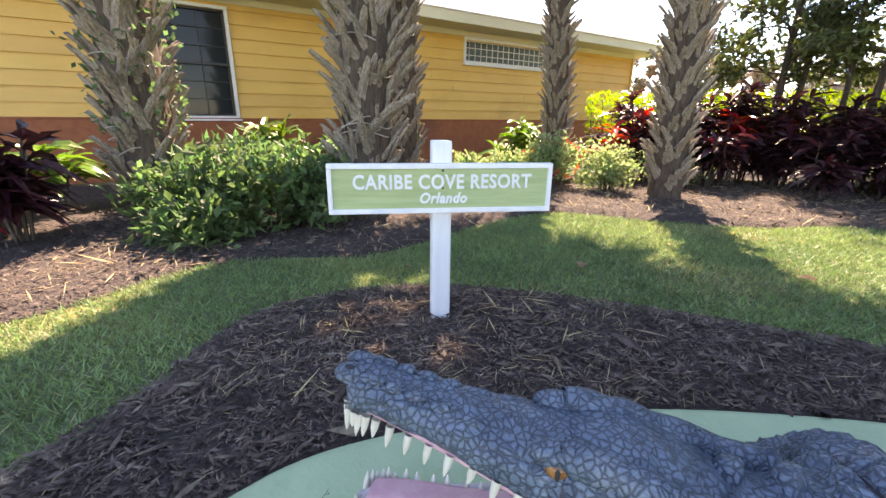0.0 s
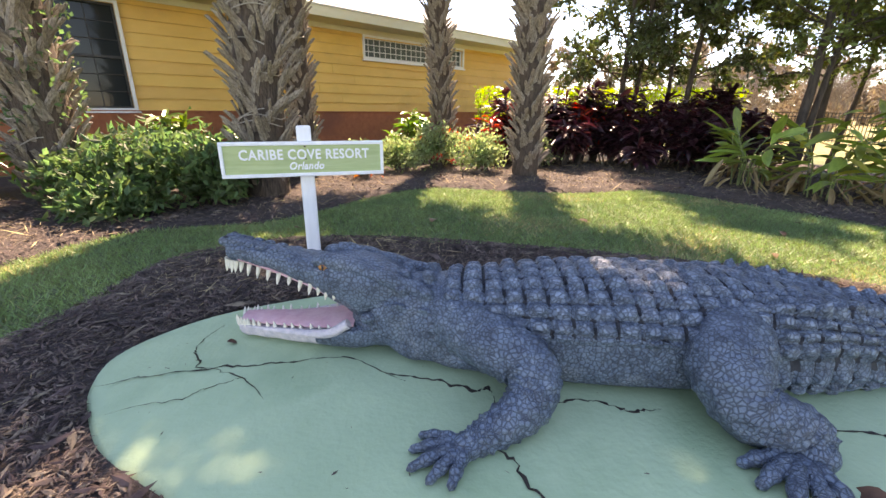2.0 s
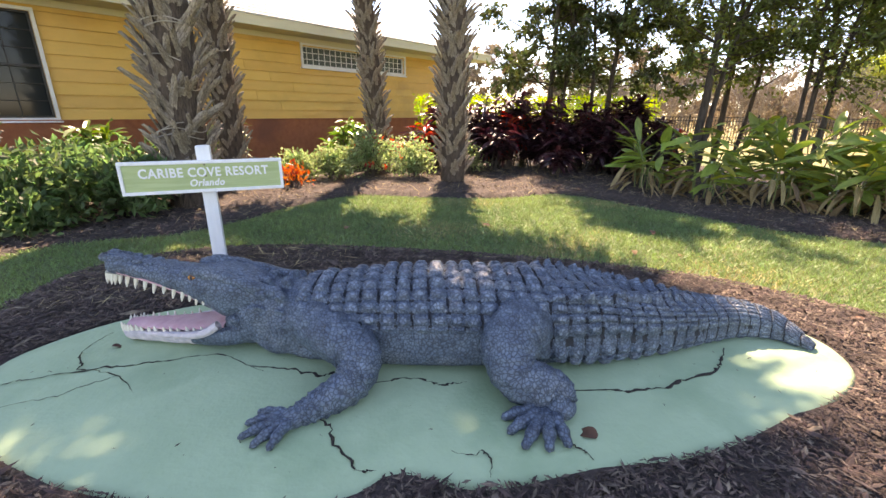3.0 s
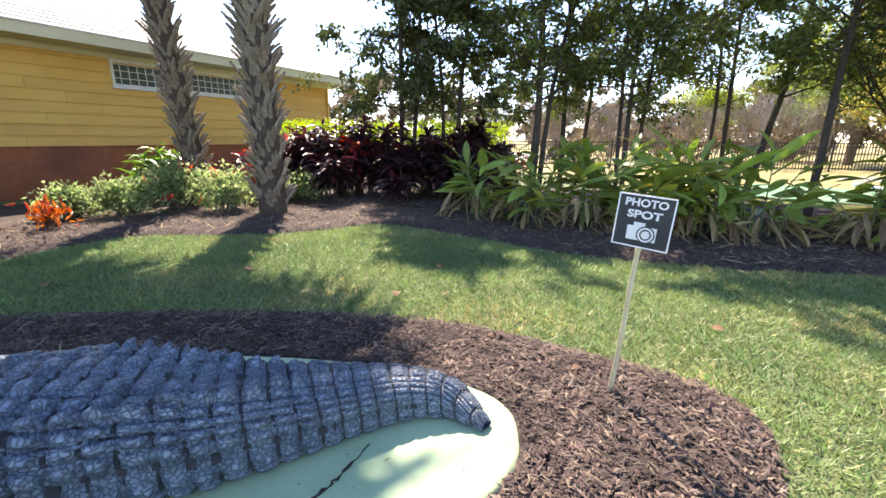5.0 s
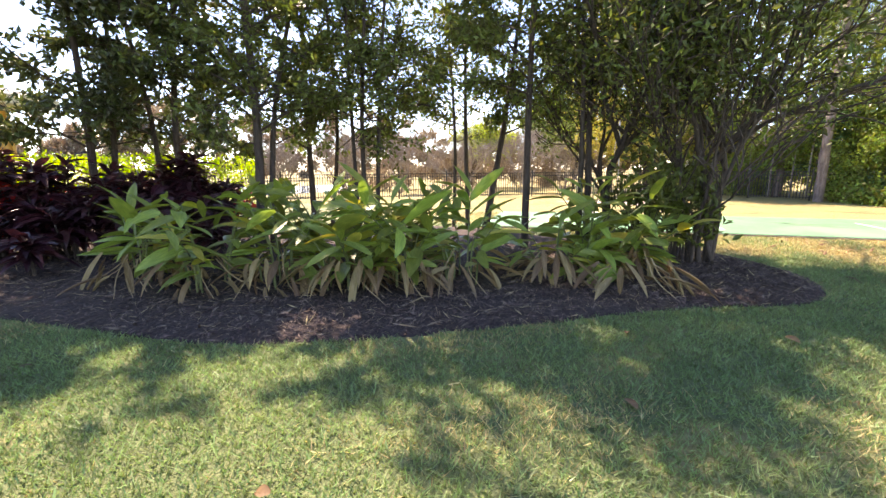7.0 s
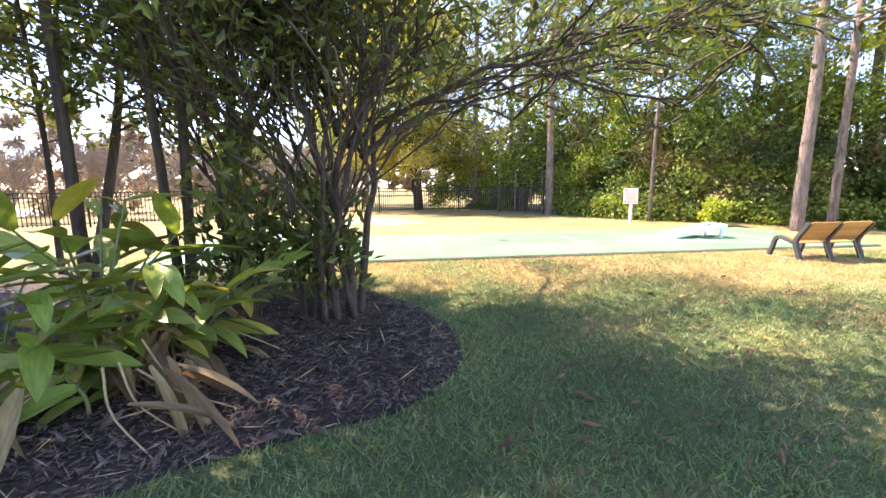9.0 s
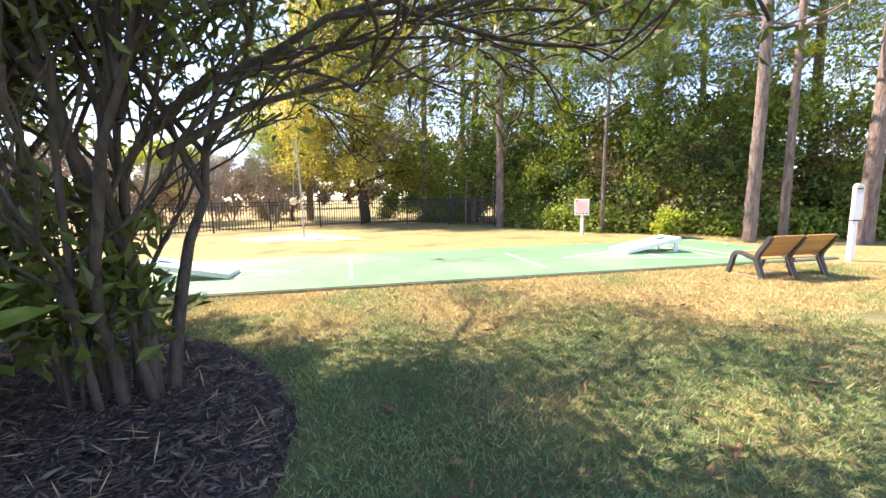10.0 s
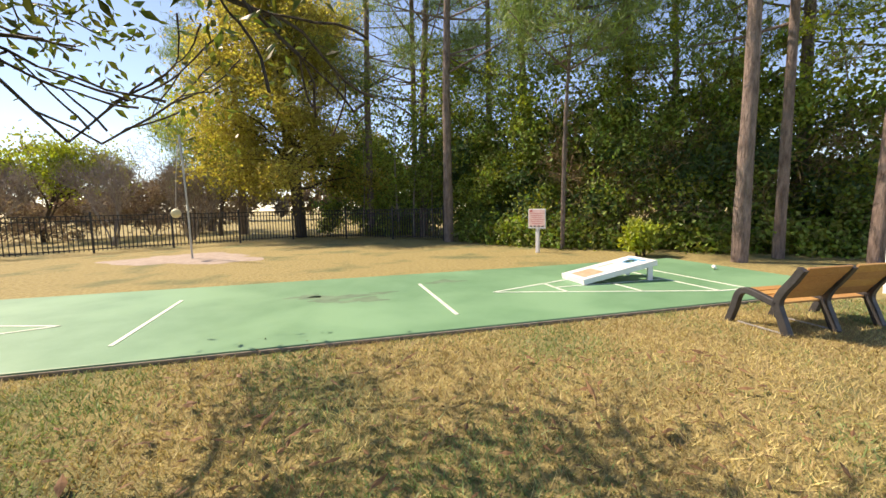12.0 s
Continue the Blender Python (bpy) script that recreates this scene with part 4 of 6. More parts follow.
# ---- signs by the statue ----
sign = thing("resort_sign", "sage green wooden sign with white frame on white post", "sign", Matrix.Translation((-0.665, 1.965, 0)) @ Matrix.Rotation(radians(8.5), 4, "Z"))
bm = box((0.098, 0.098, 1.01), (0, 0, 0.465), 0.012)
part("post", bm, M["white_paint"], sign, "white square post with eased top")
board = part("board", box((1.06, 0.03, 0.225), (0, -0.066, 0.75), 0.004), M["sign_green"], sign, "grained sage green board")
for cx, cz, sx, sz in ((0, 0.856, 1.08, 0.024), (0, 0.644, 1.08, 0.024), (-0.529, 0.75, 0.022, 0.19), (0.529, 0.75, 0.022, 0.19)):
    part("frame", box((sx, 0.045, sz), (cx, -0.072, cz), 0.005), M["white_paint"], board)
for words, size, x, zz, sh in (("CARIBE COVE RESORT", 0.094, 0.005, 0.779, 0.0), ("Orlando", 0.070, 0.0, 0.702, 0.25)):
    me = text_mesh(words, size, 0.004, sh, space=1.08, bold=0.0022)
    me.materials.append(M["white_paint"])
    t = part("lettering", me, None, board, "raised white letters")
    wide = max(q.co.x for q in me.vertices) - min(q.co.x for q in me.vertices)
    fitw = (0.86 if sh == 0 else 0.23) / wide
    t.matrix_local = Matrix.Translation((x, -0.084, zz)) @ Matrix.Rotation(radians(90), 4, "X") @ Matrix.Diagonal((fitw, 1.0, 1, 1))
for zz in (0.835, 0.752, 0.683):
    part("screw", cyl(0.0065, 0.005, 0.006, (0.0, -0.080, zz), 8, rot=Matrix.Rotation(radians(90), 4, "X")), M["rust"], board)

photo = thing("photo_spot_sign", "small black square sign on a thin bamboo stake", "sign", Matrix.Translation((3.335, -0.24, 0.02)) @ Matrix.Rotation(radians(-63), 4, "Z") @ Matrix.Rotation(radians(4), 4, "Y"))
pts = curve([(0, 0, -0.03), (0.003, 0, 0.3), (-0.002, 0, 0.6), (0.0, 0, 0.86)], 30)
rad = 0.0105 + 0.002 * (np.abs(np.sin(np.linspace(0, 13, 30))) > 0.95)
part("stake", Shape().add(*tube(pts, rad, 10)), M["bamboo"], photo, "pale bamboo stake", smooth=True)
pb = part("panel", box((0.222, 0.006, 0.222), (0, -0.018, 0.852), 0.002, 1), M["photo_black"], photo, "black panel with white border")
for cx, cz, sx, sz in ((0, 0.960, 0.222, 0.006), (0, 0.744, 0.222, 0.006), (-0.108, 0.852, 0.006, 0.21), (0.108, 0.852, 0.006, 0.21)):
    part("border", box((sx, 0.004, sz), (cx, -0.0235, cz), 0.001, 1), M["white_paint"], pb)
for words, zz, w in (("PHOTO", 0.928, 0.165), ("SPOT", 0.880, 0.135)):
    me = text_mesh(words, 0.044, 0.001, bold=0.0014)
    me.materials.append(M["white_paint"])
    wide = max(q.co.x for q in me.vertices) - min(q.co.x for q in me.vertices)
    t = part("lettering", me, None, pb, "white hand-drawn capitals")
    t.matrix_local = Matrix.Translation((0, -0.0225, zz)) @ Matrix.Rotation(radians(90), 4, "X") @ Matrix.Diagonal((w / wide, 1, 1, 1))
part("camera_drawing", box((0.115, 0.003, 0.060), (0, -0.0225, 0.802), 0.001, 1), M["white_paint"], pb)
part("camera_drawing", box((0.045, 0.003, 0.018), (-0.012, -0.0225, 0.839), 0.001, 1), M["white_paint"], pb)
for r, y, m in ((0.036, -0.0245, "photo_black"), (0.031, -0.0255, "white_paint"), (0.023, -0.0265, "photo_black"), (0.017, -0.0275, "white_paint")):
    part("camera_drawing", cyl(r, r, 0.002, (0.018, y, 0.800), 24, rot=Matrix.Rotation(radians(90), 4, "X")), M[m], pb)

# ---- by the court ----
along = Vector((0.403, -0.915, 0))


def cornhole(low, heading, label):
    """A ramp board: framed deck, hole near its high end, two legs there."""
    t = thing("cornhole_board", label, "game board", Matrix.Translation((*low, 0.052)) @ Matrix.Rotation(heading, 4, "Z"), group="cornhole boards")
    L, W, z0, z1 = 1.22, 0.61, 0.075, 0.30
    ang = math.atan2(z1 - z0, L)
    tilt = Matrix.Translation((0, 0, z0)) @ Matrix.Rotation(-ang, 4, "Y")
    hx, hr, ns = 0.99, 0.076, 32
    a = np.linspace(0, 2 * np.pi, ns, endpoint=False)
    sq = np.stack([np.cos(a), np.sin(a)], -1)
    sq = sq / np.abs(sq).max(1)[:, None] * 0.16
    s = Shape()
    for z in (0.0, -0.014):
        ring = np.c_[hx + hr * np.cos(a), hr * np.sin(a), np.full(ns, z)]
        outer = np.c_[np.clip(hx + sq[:, 0], 0, L), sq[:, 1], np.full(ns, z)]
        k = np.arange(ns)
        s.add(np.r_[ring, outer], np.stack([k, (k + 1) % ns, ns + (k + 1) % ns, ns + k], -1)[:, ::1 if z < 0 else -1])
    for x0, x1, y0, y1 in ((0, hx - 0.16, -W / 2, W / 2), (hx + 0.16, L, -W / 2, W / 2), (hx - 0.16, hx + 0.16, -W / 2, -0.16), (hx - 0.16, hx + 0.16, 0.16, W / 2)):
        s.add([(x0, y0, 0), (x1, y0, 0), (x1, y1, 0), (x0, y1, 0)], [(0, 1, 2, 3)])
    deck = part("deck", s, M["pale_print"], t, "pale printed deck with round hole")
    deck.matrix_local = tilt
    for x0, x1, y0, y1, m in ((0.08, 0.42, -0.2, 0.16, "tan_print"), (0.88, 0.905, -0.22, 0.22, "blue"), (1.075, 1.13, -0.2, 0.2, "blue"), (0.5, 0.8, 0.1, 0.14, "tan_print")):
        p = part("print", box((x1 - x0, y1 - y0, 0.001), ((x0 + x1) / 2, (y0 + y1) / 2, 0.0015)), M[m], deck)
    th = np.c_[hx + 0.10 * np.cos(a), 0.10 * np.sin(a), np.full(ns, 0.002)]
    inn = np.c_[hx + hr * np.cos(a), hr * np.sin(a), np.full(ns, 0.002)]
    part("hole_rim", Shape().add(np.r_[th, inn], np.stack([np.arange(ns), (np.arange(ns) + 1) % ns, ns + (np.arange(ns) + 1) % ns, ns + np.arange(ns)], -1)), M["blue"], deck, "blue ring round the hole")
    for y in (-W / 2 + 0.012, W / 2 - 0.012):
        part("side_rail", box((L, 0.024, 0.075), (L / 2, y, -0.040), 0.004), M["white_paint"], t).matrix_local = tilt
    for x in (0.012, L - 0.012):
        part("end_rail", box((0.024, W - 0.048, 0.075), (x, 0, -0.040), 0.004), M["white_paint"], t).matrix_local = tilt
    for y in (-W / 2 + 0.05, W / 2 - 0.05):
        part("leg", box((0.085, 0.03, 0.27), (L - 0.10, y, 0.133), 0.006), M["white_paint"], t)


cornhole((17.30, -4.66), math.atan2(-0.93, 0.37), "white cornhole board with blue ring and tan print")
cornhole((14.10, 1.62), math.atan2(0.93, -0.37), "white cornhole board with faded tan print")

# bench of honey slats on dark frames; it faces the court
bench = thing("bench", "two-seat bench with honey wooden slats and charcoal frame", "bench", Matrix.Translation((15.14, -6.62, 0)) @ Matrix.Rotation(math.atan2(-0.933, 0.36) + radians(180), 4, "Z") @ Matrix.Diagonal((0.9, 0.88, 0.80, 1)))
# local x runs along the bench, local -y is its front


def bench_frame(x):
    """An end frame: front leg, arm of the seat, back leg and the raked back post, bent out of one bar."""
    s = Shape()
    for pts, w0, w1 in (([(-0.66, 0.0), (-0.60, 0.18), (-0.55, 0.36), (-0.46, 0.42), (-0.30, 0.385), (-0.12, 0.33)], 0.05, 0.05),
                        ([(0.0, 0.0), (-0.06, 0.16), (-0.12, 0.33), (-0.08, 0.47), (0.02, 0.62), (0.10, 0.76)], 0.055, 0.05)):
        c = curve(np.array(pts), 24)
        t = unit(np.gradient(c, axis=0))
        nrm = np.c_[-t[:, 1], t[:, 0]]
        w = np.linspace(w0, w1, 24)[:, None] * 0.75
        ring = np.stack([np.c_[np.full(24, x - 0.032), c - nrm * w], np.c_[np.full(24, x + 0.032), c - nrm * w], np.c_[np.full(24, x + 0.032), c + nrm * w], np.c_[np.full(24, x - 0.032), c + nrm * w]], 1)
        s.add(ring.reshape(-1, 3), grid_faces(24, 4))
        s.add(ring[[0, -1]].reshape(-1, 3), [(0, 1, 2, 3), (7, 6, 5, 4)])
    ob = part("frame", s, M["bench_metal"], bench, "charcoal bent frame")
    bev = ob.modifiers.new("edge", "BEVEL")
    bev.width, bev.segments, bev.angle_limit = 0.008, 2, radians(40)


for x in (-0.60, 0.0, 0.60):
    bench_frame(x)
for x0 in (-0.30, 0.30):
    for q in range(4):
        a = 0.16 + q * 0.255
        yy, zz = -0.105 + 0.2 * (q / 3) + 0.0, 0.44 + 0.29 * q / 3
        part("back_slat", box((0.53, 0.024, 0.110), (x0, yy, zz), 0.006, rot=Matrix.Rotation(radians(-33), 4, "X")), M["bench_wood"], bench)
    for q in range(4):
        part("seat_slat", box((0.53, 0.098, 0.024), (x0, -0.52 + 0.108 * q, 0.405 - 0.022 * q), 0.006, rot=Matrix.Rotation(radians(-10), 4, "X")), M["bench_wood"], bench)
for x in (0.0, 0.60):
    part("brace", box((0.018, 0.5, 0.018), (x, -0.30, 0.02), 0.004), M["galv"], bench, "pale steel foot bar")

warning = thing("warning_sign", "white notice with red print on a white post", "sign", Matrix.Translation((21.6, -4.5, 0)) @ Matrix.Rotation(radians(-118), 4, "Z"))
part("post", box((0.085, 0.085, 0.72), (0, 0, 0.34), 0.008), M["white_paint"], warning)
wb = part("board", box((0.45, 0.02, 0.48), (0, -0.05, 0.84), 0.004), M["white_paint"], warning)
part("print", box((0.41, 0.003, 0.42), (0, -0.0615, 0.85)), M["pink_print"], wb)
part("print", box((0.07, 0.003, 0.06), (-0.15, -0.064, 1.03)), M["red_print"], wb)
for q in range(6):
    part("print", box((0.36 - 0.05 * (q % 3), 0.003, 0.010), (0, -0.064, 0.97 - 0.05 * q)), M["red_print"], wb)
for q in range(4):
    part("print", box((0.06, 0.003, 0.03), (-0.15 + 0.1 * q, -0.064, 0.655)), M["ink"], wb)

score = thing("score_post", "white scoreboard post with rounded top", "sign post", Matrix.Translation((16.9, -8.42, 0)) @ Matrix.Rotation(radians(-70), 4, "Z") @ Matrix.Diagonal((0.9, 0.9, 0.87, 1)))
part("post", box((0.09, 0.09, 0.95), (0, 0, 0.45), 0.008), M["white_paint"], score)
bm = box((0.20, 0.06, 0.62), (0, -0.03, 1.13), 0.006)
panel = part("panel", bm, M["white_paint"], score)
part("panel", cyl(0.10, 0.10, 0.06, (0, 0.0, 1.44), 24, rot=Matrix.Rotation(radians(90), 4, "X")), M["white_paint"], score)
part("label", box((0.13, 0.004, 0.035), (0, -0.063, 1.44)), M["ink"], panel)
part("label", box((0.10, 0.004, 0.02), (0, -0.063, 1.485)), M["yellow"], panel)
part("ledge", box((0.22, 0.08, 0.025), (0, -0.03, 0.815), 0.004), M["ink"], panel)

tether = thing("tether_pole", "grey tetherball pole with pale ball on a rope", "game pole", Matrix.Translation((20.25, 3.9, 0)))
part("pole", Shape().add(*tube(curve([(0, 0, -0.05), (0.0, 0.03, 1.5), (-0.02, 0.08, 3.0)], 12), 0.024, 14)), M["galv"], tether, smooth=True)
rope_top, ball_at = np.array([-0.02, 0.10, 2.95]), np.array([-0.22, 0.16, 1.22])
part("rope", Shape().add(*tube(curve([rope_top, (rope_top + ball_at) / 2 + (0, 0.03, 0), ball_at], 12), 0.008, 6)), M["rope"], tether)
bm = bmesh.new()
bmesh.ops.create_uvsphere(bm, u_segments=20, v_segments=12, radius=0.11)
bmesh.ops.translate(bm, vec=ball_at - (0, 0, 0.08), verts=bm.verts)
part("ball", bm, M["ball"], tether, "yellowed white ball", smooth=True)
a = np.linspace(0, 2 * np.pi, 60, endpoint=False)
rr = 1 + 0.18 * np.sin(3 * a + 1) + 0.09 * np.sin(7 * a) + 0.05 * np.sin(13 * a)
sand = Shape()
for q, zz in ((1.0, 0.002), (0.85, 0.02), (0.4, 0.03)):
    sand.add(np.c_[20.4 + 1.2 * rr * q * np.cos(a), 4.1 + 1.75 * rr * q * np.sin(a), np.full(60, zz)], np.zeros((0, 4), int))
i, j = np.meshgrid(np.arange(2), np.arange(60), indexing="ij")
q = (j + 1) % 60
sand.f.append(np.stack([i * 60 + j, i * 60 + q, (i + 1) * 60 + q, (i + 1) * 60 + j], -1).reshape(-1, 4))
sand.m.append(np.zeros(120))
sand.f.append(np.arange(120, 180)[None])
sand.m.append(np.zeros(1))
tagged(part("sand_patch", sand, M["sand"], smooth=True), "worn pale sand patch round the pole", "sand", kind="structure")
cup = thing("paper_cup", "small crushed white cup on the green court", "cup", Matrix.Translation((18.5, -7.15, 0.052)))
part("cup_body", cyl(0.026, 0.032, 0.06, (0, 0, 0.028), 14, 0.003, rot=Matrix.Rotation(radians(70), 4, "Y")), M["white_paint"], cup, smooth=True)

# metal fence beyond the court
FENCE = [(9.0, 18.6), (11.0, 17.0), (13.0, 15.4), (15.0, 13.8), (16.9, 12.3), (18.6, 10.95), (20.2, 9.55), (21.75, 8.35), (23.3, 7.05), (24.9, 5.75), (26.4, 4.5), (26.6, 2.4), (26.1, 0.4), (25.4, -1.6)]
fence = thing("metal_fence", "black metal picket fence round the lawn", "fence")
post_me = box((0.06, 0.06, 1.22), (0, 0, 0.61), 0.006, 1)
picket_bm = box((0.024, 0.024, 1.04), (0, 0, 0.58), 0.003, 1)
post_ob = part("post", post_me, M["fence"], fence)
picket_ob = part("picket", picket_bm, M["fence"], fence)


def again(ob, x, y, turn, used):
    o = ob if used[0] else ob.copy()
    if not used[0]:
        scene.collection.objects.link(o)
    used[0] = False
    o.matrix_local = Matrix.Translation((x, y, 0)) @ Matrix.Rotation(turn, 4, "Z")


use_post, use_picket = [True], [True]
for (x0, y0), (x1, y1) in zip(FENCE, FENCE[1:]):
    d = math.hypot(x1 - x0, y1 - y0)
    turn = math.atan2(y1 - y0, x1 - x0)
    again(post_ob, x0, y0, turn, use_post)
    for zz in (0.12, 0.96, 1.10):
        part("rail", box((d - 0.05, 0.026, 0.026), (0, 0, 0), 0.003, 1), M["fence"], fence).matrix_local = Matrix.Translation(((x0 + x1) / 2, (y0 + y1) / 2, zz)) @ Matrix.Rotation(turn, 4, "Z")
    cnt = int(d / 0.105)
    for q in range(1, cnt):
        again(picket_ob, x0 + (x1 - x0) * q / cnt, y0 + (y1 - y0) * q / cnt, turn, use_picket)
again(post_ob, *FENCE[-1], 0, use_post)


# ---- plants ----
def grow(rng, shape, start, way, length, radius, depth, tips, bend=0.25, up=0.15, kids=(3, 4), shrink=0.68, sides=7, spread=0.75, thin=0.03, floor=-9.0):
    """A limb that bends, thins out and forks; the ends of the last forks are gathered in tips."""
    pts, w = [np.array(start, float)], np.array(way, float)
    n = 6
    for _ in range(n):
        w = unit(w + bend * rng.standard_normal(3) * 0.5 + (0, 0, up * 0.3))
        if pts[-1][2] < floor:
            w = unit(np.array([w[0], w[1], max(w[2], 0.55)]))
        pts.append(pts[-1] + w * length / n)
    pts = np.array(pts)
    shape.add(*tube(pts, np.linspace(radius, max(radius * 0.55, thin * 0.3), n + 1), sides, 0.05, int(rng.integers(1e6))))
    if depth == 0:
        for q in pts[2:]:
            tips.append((q, w))
        return
    for _ in range(int(rng.integers(kids[0], kids[1] + 1))):
        q = int(rng.integers(2, n + 1))
        side = unit(rng.standard_normal(3) * (1, 1, 0.6))
        d = unit(unit(pts[q] - pts[q - 1]) + side * spread + (0, 0, up))
        grow(rng, shape, pts[q], d, length * shrink * rng.uniform(0.75, 1.2), radius * 0.55, depth - 1, tips, bend, up, kids, shrink, max(4, sides - 2), spread, thin, floor)
    grow(rng, shape, pts[-1], w, length * shrink * 0.8, radius * 0.5, depth - 1, tips, bend, up, kids, shrink, max(4, sides - 2), spread, thin, floor)


def leaf_out(rng, tips, total, spread, length, width, droop=0.3, hang=0.1):
    shape = Shape()
    p = np.array([t[0] for t in tips])
    w = np.array([t[1] for t in tips])
    pick = rng.integers(0, len(p), total)
    at = p[pick] + rng.standard_normal((total, 3)) * spread * (1, 1, 0.7)
    ways = w[pick] * 0.5 + rng.standard_normal((total, 3)) * 0.8 - (0, 0, hang)
    small_leaves(shape, rng, at, ways, length, width, 0, droop)
    return shape


def tree(name, at, stems, leaf, total, label, seed, length=0.085, width=0.018, spread=0.14, depth=3, kids=(3, 4), bend=0.3, up=0.15, bark="bark", group="", hang=0.1, shrink=0.68, fan=0.75, floor=-9.0):
    """stems: start, way, length and radius of each trunk, from the tree's foot."""
    rng = np.random.default_rng(seed)
    t = thing(name, label, "tree", Matrix.Translation(at), group=group)
    wood, tips = Shape(), []
    for start, way, ln, r in stems:
        grow(rng, wood, start, way, ln, r, depth, tips, bend, up, kids, shrink, 10, fan, floor=floor)
    part("trunk", wood, M[bark], t, smooth=True)
    if floor > 0:
        tips = [q for q in tips if q[0][2] > floor + 0.3]
    part("crown", leaf_out(rng, tips, total, spread, length, width, hang=hang), M[leaf], t)
    return t


# palm: fibrous trunk, criss-cross leaf bases, fan fronds
def boot_mesh(rng):
    s = np.linspace(0, 1, 7)
    half = 0.070 * (1 - 0.55 * s) * np.where(s > 0.85, 0.8, 1)
    out = 0.01 + 0.150 * s**1.6
    z = 0.42 * s
    rows = []
    for h, o, zz in zip(half, out, z):
        rows.append([(-h, -o, zz), (-h * 0.4, -o - 0.022, zz), (h * 0.4, -o - 0.022, zz), (h, -o, zz), (h * 0.5, -o + 0.012, zz), (-h * 0.5, -o + 0.012, zz)])
    v = np.array(rows) + rng.normal(0, 0.004, (7, 6, 3))
    sh = Shape().add(v.reshape(-1, 3), grid_faces(7, 6))
    sh.add(v[-1], np.arange(6)[None])
    return sh.mesh("leaf_base", M["palm_boot"])


def frond_mesh(rng):
    sh = Shape()
    stalk = curve([(0, 0, 0), (0.45, 0, 0.20), (0.95, 0, 0.16)], 10)
    sh.add(*tube(stalk, np.linspace(0.022, 0.012, 10), 6))
    n = 46
    a = np.linspace(-1.9, 1.9, n)
    at = np.tile(stalk[-1], (n, 1)) + np.c_[0.18 * np.cos(a), 0.1 * np.sin(a), 0 * a]
    long_leaves(sh, rng, at, np.c_[np.cos(a), np.sin(a), 0.10 * np.ones(n)], 0.95, 0.026, 0, 0.9, 4)
    return sh.mesh("frond", M["palm_leaf"])


prng = np.random.default_rng(21)
BOOTS = [boot_mesh(prng) for _ in range(3)]
FRONDS = [frond_mesh(prng) for _ in range(3)]


def palm(at, radius, height, lean, label, seed, boots=1.0, vines=0, fronds=24):
    rng = np.random.default_rng(seed)
    t = thing("palm_tree", label, "palm tree", Matrix.Translation((*at, 0)), group="palms in the bed")
    path = curve([(0, 0, -0.1), (lean[0] * 0.25, lean[1] * 0.25, height * 0.3), (lean[0] * 0.6, lean[1] * 0.6, height * 0.65), (*lean, height)], 30)
    part("trunk", Shape().add(*tube(path, radius * 0.78 * np.linspace(1.15, 0.95, 30), 20, 0.04, seed)), M["palm_core"], t, smooth=True)
    hgt = path[:, 2]
    step = 0.0130 / boots
    zs = np.r_[np.arange(0.10, min(height, 4.2), step), np.arange(4.2, height - 0.2, 3 * step)]
    for q, z in enumerate(zs):
        c = np.array([np.interp(z, hgt, path[:, 0]), np.interp(z, hgt, path[:, 1])])
        a = q * 2.39996 + rng.normal(0, 0.10)
        o = part("leaf_base", BOOTS[q % 3], None, t)
        cross = 27 if q % 2 else -27
        sc = radius / 0.30 * rng.uniform(0.75, 1.15)
        o.matrix_local = (Matrix.Translation((c[0] + math.sin(a) * radius * 0.70, c[1] - math.cos(a) * radius * 0.70, z)) @ Matrix.Rotation(a, 4, "Z")
                          @ Matrix.Rotation(radians(cross + rng.normal(0, 6)), 4, "Y") @ Matrix.Rotation(radians(rng.normal(4, 7)), 4, "X") @ Matrix.Diagonal((sc, sc, sc * rng.uniform(0.85, 1.15), 1)))
    for q in range(fronds):
        a = q * 2.39996 + rng.normal(0, 0.2)
        o = part("frond", FRONDS[q % 3], None, t)
        o.matrix_local = Matrix.Translation((*lean, height - 0.15 + 0.48 * q / fronds)) @ Matrix.Rotation(a, 4, "Z") @ Matrix.Rotation(radians(rng.uniform(-75, 35)), 4, "Y") @ Matrix.Rotation(radians(rng.normal(0, 12)), 4, "X")
    for q in range(vines):
        z0, a0 = rng.uniform(0.3, 2.2), rng.uniform(0, 6.28)
        aa = np.linspace(a0, a0 + rng.uniform(2.0, 4.5), 26)
        zz = z0 + np.linspace(0, rng.uniform(-0.25, 0.35), 26) + 0.03 * np.sin(aa * 3)
        cx, cy = np.interp(zz, hgt, path[:, 0]), np.interp(zz, hgt, path[:, 1])
        rr = radius * 1.02 + 0.025 * np.sin(aa * 5)
        part("vine", Shape().add(*tube(np.c_[cx + rr * np.cos(aa), cy + rr * np.sin(aa), zz], 0.0065, 5)), M["vine"], t)
    return t


